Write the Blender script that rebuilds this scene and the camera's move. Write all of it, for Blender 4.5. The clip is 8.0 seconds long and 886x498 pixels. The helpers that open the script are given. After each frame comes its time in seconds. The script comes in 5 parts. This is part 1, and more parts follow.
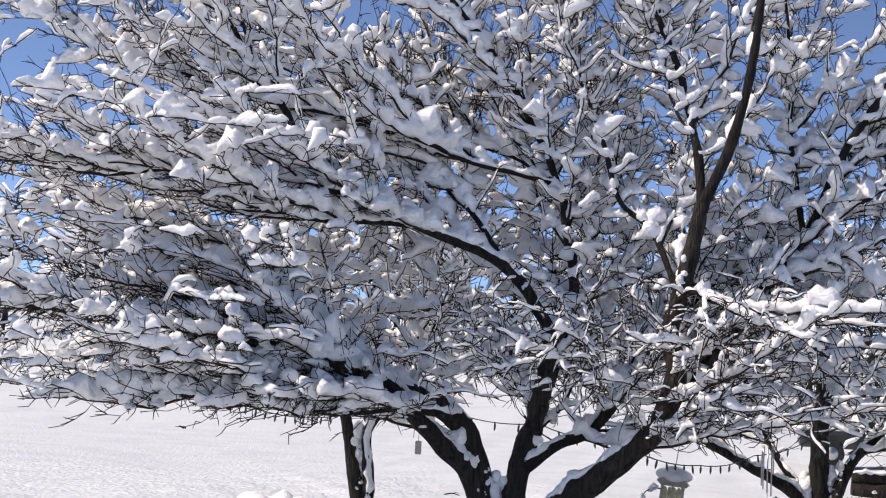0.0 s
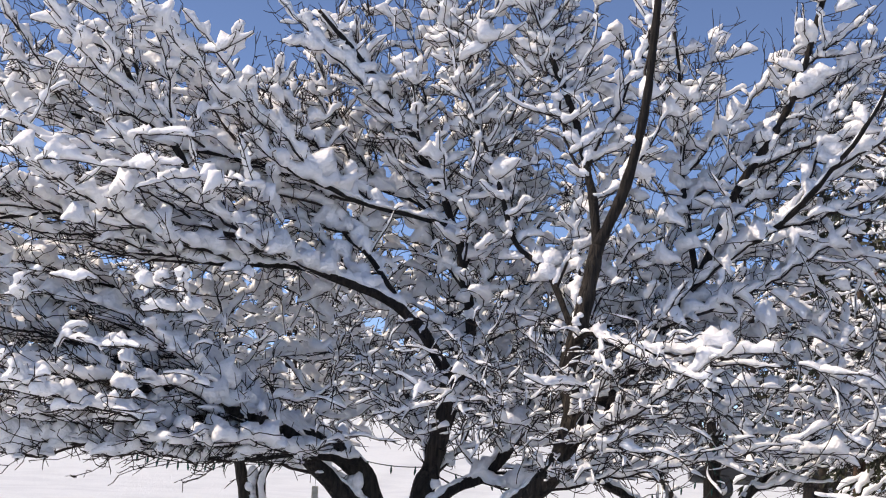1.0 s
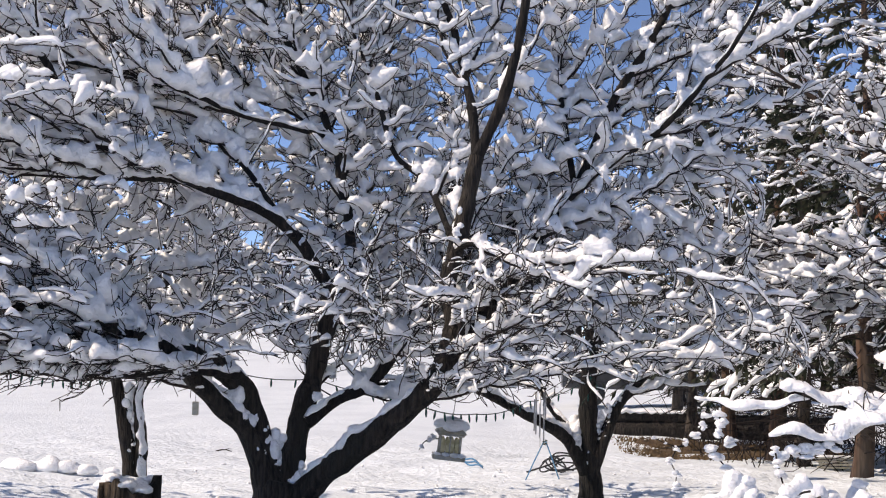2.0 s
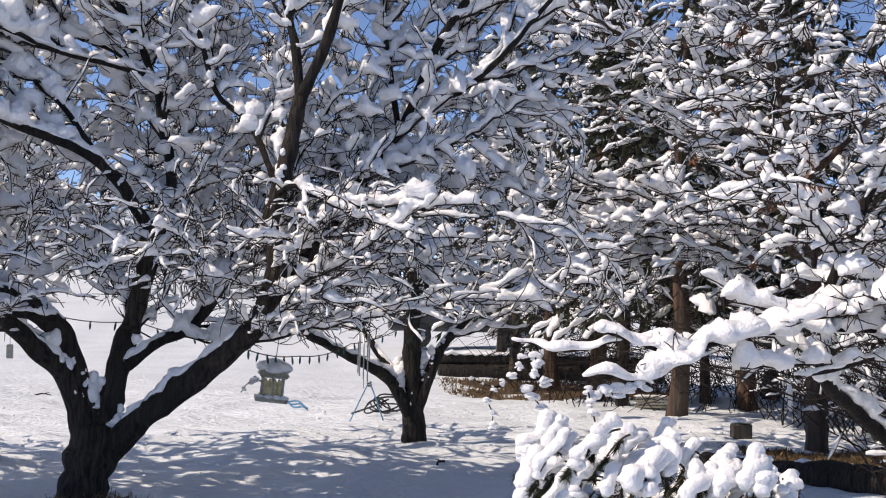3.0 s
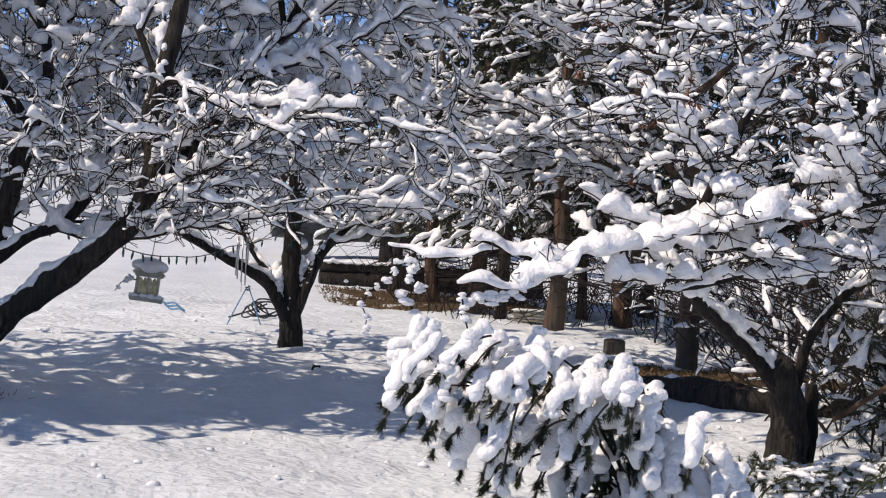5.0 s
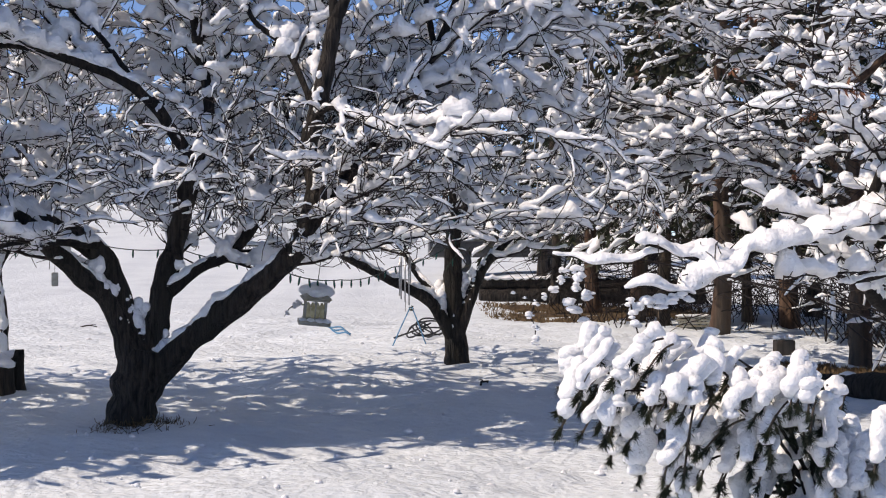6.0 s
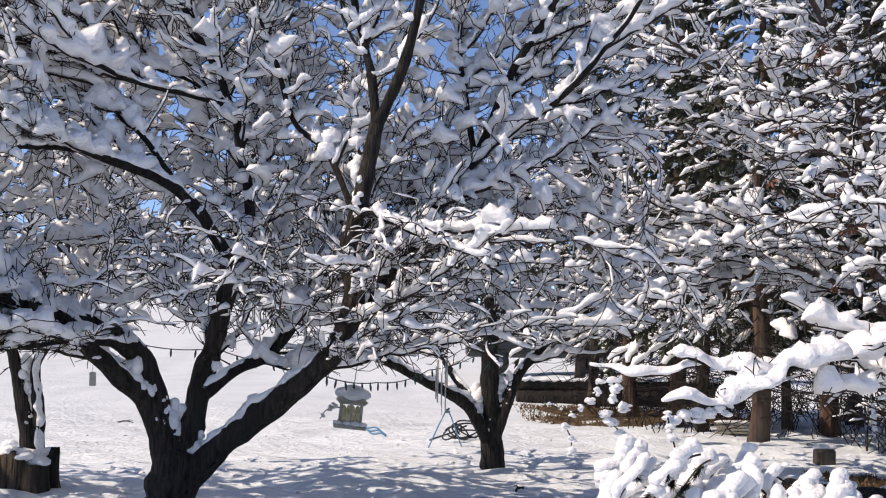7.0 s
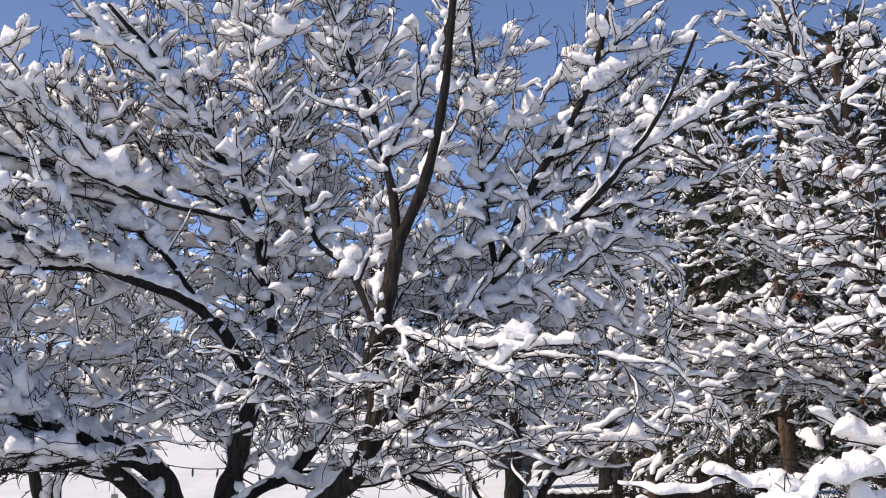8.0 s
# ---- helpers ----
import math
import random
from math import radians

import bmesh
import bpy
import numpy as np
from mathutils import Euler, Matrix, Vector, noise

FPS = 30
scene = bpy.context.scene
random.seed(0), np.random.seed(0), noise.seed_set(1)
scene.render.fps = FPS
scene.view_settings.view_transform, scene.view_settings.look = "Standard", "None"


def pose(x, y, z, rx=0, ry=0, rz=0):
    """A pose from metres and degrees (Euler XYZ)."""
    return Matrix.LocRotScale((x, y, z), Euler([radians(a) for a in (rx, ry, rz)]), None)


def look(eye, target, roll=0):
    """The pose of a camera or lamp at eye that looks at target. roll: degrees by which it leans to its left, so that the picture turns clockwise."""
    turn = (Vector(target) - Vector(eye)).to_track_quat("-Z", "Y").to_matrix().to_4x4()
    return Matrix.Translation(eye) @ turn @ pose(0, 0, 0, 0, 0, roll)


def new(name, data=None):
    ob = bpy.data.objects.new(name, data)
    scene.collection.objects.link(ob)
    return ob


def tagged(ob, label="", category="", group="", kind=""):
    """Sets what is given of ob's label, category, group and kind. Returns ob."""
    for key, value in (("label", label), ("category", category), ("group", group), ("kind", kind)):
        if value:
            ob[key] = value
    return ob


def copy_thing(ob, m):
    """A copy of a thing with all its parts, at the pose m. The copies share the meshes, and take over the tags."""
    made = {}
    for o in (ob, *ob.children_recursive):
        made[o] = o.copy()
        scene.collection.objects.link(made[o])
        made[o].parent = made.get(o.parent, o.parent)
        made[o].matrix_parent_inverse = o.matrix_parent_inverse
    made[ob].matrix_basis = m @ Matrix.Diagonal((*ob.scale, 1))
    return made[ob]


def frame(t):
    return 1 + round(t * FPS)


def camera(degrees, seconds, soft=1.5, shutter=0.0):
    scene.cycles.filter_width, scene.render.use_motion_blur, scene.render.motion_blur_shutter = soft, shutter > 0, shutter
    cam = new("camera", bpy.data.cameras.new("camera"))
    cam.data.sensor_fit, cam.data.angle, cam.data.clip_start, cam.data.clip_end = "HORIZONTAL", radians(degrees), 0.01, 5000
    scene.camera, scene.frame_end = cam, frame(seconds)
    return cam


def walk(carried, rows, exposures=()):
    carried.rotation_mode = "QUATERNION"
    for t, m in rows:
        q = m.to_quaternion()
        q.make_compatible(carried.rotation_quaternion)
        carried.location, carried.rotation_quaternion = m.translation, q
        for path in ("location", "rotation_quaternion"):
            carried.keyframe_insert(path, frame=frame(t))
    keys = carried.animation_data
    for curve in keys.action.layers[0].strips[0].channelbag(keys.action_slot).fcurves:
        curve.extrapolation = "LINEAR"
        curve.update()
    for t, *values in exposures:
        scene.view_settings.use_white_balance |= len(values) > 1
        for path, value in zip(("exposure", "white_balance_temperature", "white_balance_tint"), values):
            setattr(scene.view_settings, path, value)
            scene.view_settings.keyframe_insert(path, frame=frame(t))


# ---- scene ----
def shot(x, y, z, yaw, pitch, roll):
    return pose(x, y, z, pitch, 0, yaw) @ pose(0, 0, 0, 0, 0, roll)


cam = camera(33.65, 8.0, soft=1.1)
PATH = [
    (0.0, shot(0.080, -0.091, 1.633, 12.91, 96.07, 3.12)),
    (0.5, shot(0.015, -0.032, 1.684, 11.09, 97.51, 2.75)),
    (1.0, shot(0.017, -0.056, 1.673, 8.67, 97.77, 2.39)),
    (1.2, shot(0.015, -0.050, 1.664, 7.88, 97.19, 2.40)),
    (2.3, shot(-0.076, 0.017, 1.687, 1.89, 93.98, 0.69)),
    (2.5, shot(-0.053, 0.011, 1.680, 0.87, 93.85, 0.53)),
    (3.0, shot(-0.007, 0.000, 1.679, -3.20, 92.34, 1.15)),
    (3.5, shot(0.013, 0.032, 1.658, -7.61, 89.28, 3.37)),
    (4.0, shot(0.101, 0.035, 1.620, -10.53, 88.54, 4.74)),
    (4.2, shot(0.104, 0.024, 1.642, -10.94, 88.84, 4.80)),
    (5.3, shot(0.023, 0.026, 1.622, -5.83, 89.23, 2.19)),
    (5.5, shot(0.017, 0.010, 1.612, -4.56, 89.43, 1.32)),
    (6.0, shot(-0.012, 0.003, 1.600, -1.70, 89.55, -0.11)),
    (6.5, shot(-0.022, -0.000, 1.632, -0.00, 90.64, -0.00)),
    (7.0, shot(-0.005, -0.006, 1.674, -0.17, 93.32, 0.82)),
    (7.5, shot(-0.023, 0.007, 1.691, 0.02, 95.96, 0.62)),
    (8.0, shot(-0.036, 0.012, 1.725, 0.60, 97.61, 0.16)),
]
walk(cam, PATH, [(0.0, 0.46, 7850, 16), (1.0, 0.50, 7950, 16.5), (2.5, 0.42, 7900, 16.5), (3.5, 0.25, 7750, 16), (4.0, 0.20, 7750, 16), (5.5, 0.26, 7750, 16), (6.5, 0.34, 7800, 16), (7.5, 0.48, 8000, 17), (8.0, 0.50, 8050, 17.5)])

# ---------------------------------------------------------------- light
SUN_FROM = Vector((-0.70, -0.13, 0.81)).normalized()
world = bpy.data.worlds.new("sky")
scene.world = world
world.use_nodes = True
wn = world.node_tree.nodes
wn.clear()
w_out = wn.new("ShaderNodeOutputWorld")
w_bg = wn.new("ShaderNodeBackground")
w_sky = wn.new("ShaderNodeTexSky")
w_sky.sky_type = "NISHITA"
w_sky.sun_disc = False
w_sky.sun_elevation = math.asin(SUN_FROM.z)
w_sky.sun_rotation = math.atan2(SUN_FROM.x, SUN_FROM.y)
w_sky.altitude = 3000
w_sky.dust_density = 0.0
w_sky.ozone_density = 6.0
w_sky.air_density = 0.6
w_bg.inputs[1].default_value = 0.15
world.node_tree.links.new(w_sky.outputs[0], w_bg.inputs[0])
world.node_tree.links.new(w_bg.outputs[0], w_out.inputs[0])
sun_data = bpy.data.lights.new("sun", "SUN")
sun_data.energy = 2.95
sun_data.angle = radians(0.53)
sun_data.color = (1.0, 0.96, 0.91)
sun = new("sun", sun_data)
sun.matrix_world = look(SUN_FROM * 50, (0, 0, 0))


# ---------------------------------------------------------------- materials
def surface(name, c1, c2, scale, rough=0.7, bump=0.0, bscale=30.0, stretch=(1, 1, 1), metal=0.0, c3=None, big=1.5, spec=0.3, per_object=0.0):
    """Two-scale mottled surface: c1/c2 by fine grain, c3 by larger stains."""
    m = bpy.data.materials.new(name)
    m.use_nodes = True
    nt = m.node_tree
    nd, lk = nt.nodes, nt.links
    bs = nd["Principled BSDF"]
    bs.inputs["Roughness"].default_value = rough
    bs.inputs["Metallic"].default_value = metal
    bs.inputs["Specular IOR Level"].default_value = spec
    tc = nd.new("ShaderNodeTexCoord")
    mp = nd.new("ShaderNodeMapping")
    mp.inputs["Scale"].default_value = stretch
    lk.new(tc.outputs["Object"], mp.inputs[0])
    n1 = nd.new("ShaderNodeTexNoise")
    n1.inputs["Scale"].default_value = scale
    n1.inputs["Detail"].default_value = 5
    lk.new(mp.outputs[0], n1.inputs[0])
    r1 = nd.new("ShaderNodeMapRange")
    r1.inputs[1].default_value, r1.inputs[2].default_value = 0.33, 0.67
    lk.new(n1.outputs[0], r1.inputs[0])
    mx = nd.new("ShaderNodeMix")
    mx.data_type = "RGBA"
    mx.inputs[6].default_value, mx.inputs[7].default_value = (*c1, 1), (*c2, 1)
    lk.new(r1.outputs[0], mx.inputs[0])
    last = mx.outputs[2]
    if c3:
        n2 = nd.new("ShaderNodeTexNoise")
        n2.inputs["Scale"].default_value = big
        n2.inputs["Detail"].default_value = 3
        lk.new(mp.outputs[0], n2.inputs[0])
        r2 = nd.new("ShaderNodeMapRange")
        r2.inputs[1].default_value, r2.inputs[2].default_value = 0.45, 0.7
        lk.new(n2.outputs[0], r2.inputs[0])
        m2 = nd.new("ShaderNodeMix")
        m2.data_type = "RGBA"
        m2.inputs[7].default_value = (*c3, 1)
        lk.new(last, m2.inputs[6])
        lk.new(r2.outputs[0], m2.inputs[0])
        last = m2.outputs[2]
    lk.new(last, bs.inputs["Base Color"])
    if bump:
        nb = nd.new("ShaderNodeTexNoise")
        nb.inputs["Scale"].default_value = bscale
        nb.inputs["Detail"].default_value = 6
        lk.new(mp.outputs[0], nb.inputs[0])
        bp = nd.new("ShaderNodeBump")
        bp.inputs["Strength"].default_value = 1.0
        bp.inputs["Distance"].default_value = bump
        lk.new(nb.outputs[0], bp.inputs["Height"])
        lk.new(bp.outputs[0], bs.inputs["Normal"])
    return m


SNOW = surface("snow", (0.94, 0.945, 0.955), (0.97, 0.97, 0.975), 18, 0.6, 0.022, 30, c3=(0.92, 0.93, 0.945), big=3)
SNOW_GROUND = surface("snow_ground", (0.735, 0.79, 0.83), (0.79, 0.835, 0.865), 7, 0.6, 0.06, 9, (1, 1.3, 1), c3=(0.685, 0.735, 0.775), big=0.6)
snow_bsdf = SNOW.node_tree.nodes["Principled BSDF"]
snow_bsdf.inputs["Subsurface Weight"].default_value = 0.25
snow_bsdf.inputs["Subsurface Radius"].default_value = (1.0, 1.0, 1.0)
snow_bsdf.inputs["Subsurface Scale"].default_value = 0.03
BARK = surface("dark_wet_bark", (0.006, 0.005, 0.0045), (0.060, 0.048, 0.040), 30, 0.8, 0.09, 38, (1, 1, 0.14), c3=(0.02, 0.019, 0.016), big=4)
LIMB = surface("dark_limb_bark", (0.005, 0.004, 0.004), (0.030, 0.024, 0.020), 34, 0.85, 0.05, 40, (1, 1, 0.2), c3=(0.014, 0.012, 0.011), big=4)
TWIG = surface("dark_twig_bark", (0.010, 0.007, 0.006), (0.042, 0.030, 0.026), 40, 0.75)
BARK_RED = surface("fibrous_red_brown_bark", (0.035, 0.02, 0.014), (0.14, 0.082, 0.052), 16, 0.85, 0.03, 20, (1, 1, 0.08), c3=(0.10, 0.085, 0.07), big=2)
BARK_GREY = surface("grey_brown_bark", (0.035, 0.028, 0.022), (0.12, 0.09, 0.065), 16, 0.85, 0.02, 20, (1, 1, 0.1), c3=(0.07, 0.065, 0.06), big=2)
NEEDLE = surface("green_needles", (0.022, 0.034, 0.014), (0.075, 0.09, 0.032), 8, 0.6, c3=(0.05, 0.05, 0.03), big=2)
NEEDLE_DARK = surface("dark_green_needles", (0.008, 0.014, 0.008), (0.03, 0.04, 0.018), 6, 0.65, c3=(0.05, 0.045, 0.02), big=1)
RUST = surface("rusty_dead_leaves", (0.10, 0.035, 0.018), (0.24, 0.10, 0.05), 20, 0.7)
STUMP_WOOD = surface("weathered_stump_wood", (0.015, 0.012, 0.010), (0.13, 0.095, 0.065), 16, 0.85, 0.06, 24, (1, 1, 0.12), c3=(0.02, 0.017, 0.014), big=5)
DRY_GRASS = surface("dry_brown_grass", (0.08, 0.05, 0.024), (0.20, 0.135, 0.07), 12, 0.8)
SOIL = surface("bare_brown_soil", (0.04, 0.026, 0.015), (0.13, 0.08, 0.04), 5, 0.9, 0.03, 14, c3=(0.10, 0.07, 0.04), big=0.7)


# ---------------------------------------------------------------- mesh tools
def lumps(p, freq, seed):
    """Smooth pseudo-noise in -1..1 at the rows of p."""
    rs = np.random.RandomState(seed)
    v = np.zeros(len(p))
    for i in range(5):
        k = rs.normal(size=3) * freq * (0.6 + 0.35 * i)
        v += np.sin(p @ k + rs.uniform(0, 6.28)) / (1 + 0.45 * i)
    return v / 2.2


class Soup:
    """Collects points and quads of many tubes and lumps, to make one mesh."""

    def __init__(self):
        self.v, self.q, self.n = [], [], 0

    def add(self, verts, quads):
        self.v.append(verts)
        self.q.append(quads + self.n)
        self.n += len(verts)

    def tube(self, pts, rad, sides=6, cap=True):
        pts = np.asarray(pts, float)
        rad = np.broadcast_to(np.asarray(rad, float), (len(pts),))
        t = np.gradient(pts, axis=0)
        t /= np.linalg.norm(t, axis=1)[:, None] + 1e-9
        ref = np.array([0.31, 0.23, 0.92]) if abs(t[:, 2]).mean() < 0.8 else np.array([0.95, 0.2, 0.1])
        a = np.cross(t, ref)
        a /= np.linalg.norm(a, axis=1)[:, None] + 1e-9
        b = np.cross(a, t)
        ang = np.arange(sides) * 2 * math.pi / sides
        ring = pts[:, None] + rad[:, None, None] * (a[:, None] * np.cos(ang)[None, :, None] + b[:, None] * np.sin(ang)[None, :, None])
        self.grid(ring, cap)

    def grid(self, ring, cap=True):
        n, s = ring.shape[:2]
        v = ring.reshape(-1, 3)
        i = np.arange(n - 1)[:, None] * s
        j = np.arange(s)[None]
        k = (j + 1) % s
        q = np.stack([i + j, i + k, i + s + k, i + s + j], -1).reshape(-1, 4)
        if cap:
            v = np.vstack([v, ring[0].mean(0), ring[-1].mean(0)])
            c0, c1 = n * s, n * s + 1
            jj, kk = np.arange(s), (np.arange(s) + 1) % s
            lo = np.stack([kk, jj, np.full(s, c0), np.full(s, c0)], -1)
            hi = np.stack([jj + (n - 1) * s, kk + (n - 1) * s, np.full(s, c1), np.full(s, c1)], -1)
            q = np.vstack([q, lo, hi])
        self.add(v, q)

    def data(self, name):
        v, q = np.vstack(self.v), np.vstack(self.q)
        tri = q[:, 2] == q[:, 3]
        loops = np.concatenate([q[~tri].ravel(), q[tri][:, :3].ravel()])
        sizes = np.concatenate([np.full((~tri).sum(), 4), np.full(tri.sum(), 3)])
        me = bpy.data.meshes.new(name)
        me.vertices.add(len(v))
        me.vertices.foreach_set("co", v.astype(np.float32).ravel())
        me.loops.add(len(loops))
        me.loops.foreach_set("vertex_index", loops.astype(np.int32))
        me.polygons.add(len(sizes))
        me.polygons.foreach_set("loop_start", np.concatenate([[0], np.cumsum(sizes)[:-1]]).astype(np.int32))
        me.polygons.foreach_set("use_smooth", np.ones(len(sizes), bool))
        me.update(calc_edges=True)
        return me


def part(name, geo, material, parent=None, label="", kind=""):
    """One mesh object from a Soup, a bmesh or a mesh, under a thing or part."""
    if isinstance(geo, Soup):
        me = geo.data(name)
    elif isinstance(geo, bmesh.types.BMesh):
        me = bpy.data.meshes.new(name)
        geo.to_mesh(me)
        geo.free()
    else:
        me = geo
    if material and not me.materials:
        me.materials.append(material)
    ob = new(name, me)
    if parent:
        ob.parent = parent
    return tagged(ob, label, kind=kind)


def thing(name, label, category, group="", at=(0, 0, 0), kind=""):
    ob = new(name)
    ob.location = at
    return tagged(ob, label, category, group, kind)


def resample(pts, step):
    pts = np.asarray(pts, float)
    d = np.concatenate([[0], np.cumsum(np.linalg.norm(np.diff(pts, axis=0), axis=1))])
    n = max(3, int(d[-1] / step) + 1)
    s = np.linspace(0, d[-1], n)
    return np.stack([np.interp(s, d, pts[:, i]) for i in range(3)], 1)


def smooth_line(pts, step=0.08):
    """Catmull-Rom curve through the points, at even steps."""
    p = [Vector(q) for q in pts]
    p = [p[0] * 2 - p[1], *p, p[-1] * 2 - p[-2]]
    out = []
    for i in range(1, len(p) - 2):
        for k in range(8):
            u = k / 8
            out.append(0.5 * (2 * p[i] + (p[i + 1] - p[i - 1]) * u + (2 * p[i - 1] - 5 * p[i] + 4 * p[i + 1] - p[i + 2]) * u * u
                              + (3 * p[i] - p[i - 1] - 3 * p[i + 1] + p[i + 2]) * u ** 3))
    out.append(p[-2])
    return resample(np.array([tuple(q) for q in out]), step)


WIND = np.array([-0.45, 0.65, 0.0])
PLASTER = np.array([-0.35, 1.6, 0.0])
LEE = np.array([-0.15, -0.35, 0.0])


def snow_on(soup, pts, rad, width, rs, cover=0.8, steep=0.2, sides=8, step=0.045, tall=1.0, seed=3, sink=0.0, wind=WIND, even=1.0, rough=0.55, base=1.0):
    """A lumpy band of snow along the upper side of a branch, with gaps."""
    raw = np.asarray(pts, float)
    p = resample(raw, step)
    n = len(p)
    r = np.interp(np.linspace(0, 1, n), np.linspace(0, 1, len(raw)), np.broadcast_to(rad, (len(raw),)))
    t = np.gradient(p, axis=0)
    t /= np.linalg.norm(t, axis=1)[:, None] + 1e-9
    up = np.array([0, 0, 1.0]) + wind * (0.12 + 0.75 * abs(t[:, 2:3]))
    up = up - t * (up * t).sum(1)[:, None]
    up /= np.linalg.norm(up, axis=1)[:, None] + 1e-9
    side = np.cross(t, up)
    s = np.arange(n) * step
    ph = rs.uniform(0, 6.28, 4)
    slow = 0.5 + (0.24 * np.sin(s * 5.3 + ph[2]) + 0.28 * np.sin(s * 26 + ph[0])) * even
    wave = 0.5 + (0.20 * np.sin(s * 5.3 + ph[2]) + 0.15 * np.sin(s * 23 + ph[0]) + 0.14 * np.sin(s * 43 + ph[1])) * even
    keep = slow > 0.92 - cover
    if not keep.any():
        return
    edge = np.flatnonzero(np.diff(np.concatenate([[0], keep.astype(int), [0]])))
    runs = [(i, j) for i, j in zip(edge[::2], edge[1::2]) if j - i > 2]
    ends = np.ones(n)
    for i, j in runs:
        d = np.minimum(np.arange(j - i), np.arange(j - i)[::-1])
        ends[i:j] = np.where(d == 0, 0.5, np.where(d == 1, 0.88, 1.0))
    w = width * (0.55 + 0.85 * np.clip(wave, 0, 1)) * (1 - steep * np.clip((abs(t[:, 2]) - 0.5) / 0.42, 0, 1)) * ends
    w = w * np.linspace(base, 2.0 - base, n)
    if sink > 0.15:
        w = w * np.linspace(1.05, 0.65, n)
    h = w * tall * (0.85 + 0.3 * np.sin(s * 13 + ph[3]))
    ang = np.arange(sides) * 2 * math.pi / sides + 0.3
    ca, sa = np.cos(ang), np.sin(ang)
    lift = np.where(sa > 0, sa, sa * 0.38)
    c = p + up * (r * 0.8 + h * (0.4 - sink * 0.7))[:, None] + (side * np.sin(s * 19 + ph[1])[:, None] + up * 0.6 * np.sin(s * 27 + ph[2])[:, None]) * (0.24 * w)[:, None]
    ring = c[:, None] + side[:, None] * (ca[None] * w[:, None])[..., None] + up[:, None] * (lift[None] * h[:, None])[..., None]
    flat = ring.reshape(-1, 3)
    d = lumps(flat, 25, seed) * 0.45 + lumps(flat, 58, seed + 1) * 0.55
    out = flat - np.repeat(c, sides, axis=0)
    ring = (flat + out * (d * rough)[:, None]).reshape(ring.shape)
    for i, j in runs:
        soup.grid(ring[i:j])


def blob(soup, centre, size, rs, rings=6, sides=9, seed=7):
    """One rounded lump of snow with an uneven outline and a flattish base."""
    th = np.linspace(0.12, math.pi - 0.12, rings)
    ph = np.arange(sides) * 2 * math.pi / sides
    x = np.sin(th)[:, None] * np.cos(ph)[None]
    y = np.sin(th)[:, None] * np.sin(ph)[None]
    z = np.broadcast_to(np.cos(th)[:, None], x.shape)
    z = np.where(z < 0, z * 0.6, z)
    ring = np.stack([x * size[0], y * size[1], z * size[2]], -1)
    flat = ring.reshape(-1, 3) + centre
    d = lumps(flat, 14 * 0.1 / max(size[0], 0.03) + 6, seed) * 0.3
    ring = (flat + (flat - centre) * d[:, None]).reshape(ring.shape)
    soup.grid(ring[::-1])


def needle_spray(soup, line, width, n, rs, hang=0.3, thin=0.13):
    """Flat pointed sprigs set along a bough."""
    line = np.asarray(line)
    i = rs.randint(0, len(line) - 1, n)
    u = rs.rand(n)[:, None]
    a = line[i] * (1 - u) + line[i + 1] * u
    t = line[i + 1] - line[i]
    t /= np.linalg.norm(t, axis=1)[:, None] + 1e-9
    v = t * rs.uniform(0.3, 1.0, (n, 1)) + rs.normal(size=(n, 3)) * 0.75
    v[:, 2] -= hang
    v /= np.linalg.norm(v, axis=1)[:, None]
    w = np.cross(v, rs.normal(size=(n, 3)))
    w /= np.linalg.norm(w, axis=1)[:, None] + 1e-9
    s = width * rs.uniform(0.5, 1.2, (n, 1))
    b = a + v * s * 0.5 + w * s * thin
    c = a + v * s
    d = a + v * s * 0.5 - w * s * thin
    vs = np.stack([a, b, c, d], 1).reshape(-1, 3)
    soup.add(vs, np.arange(4 * n).reshape(n, 4))


def rs_keep(rs, chance):
    return rs.rand() >= chance


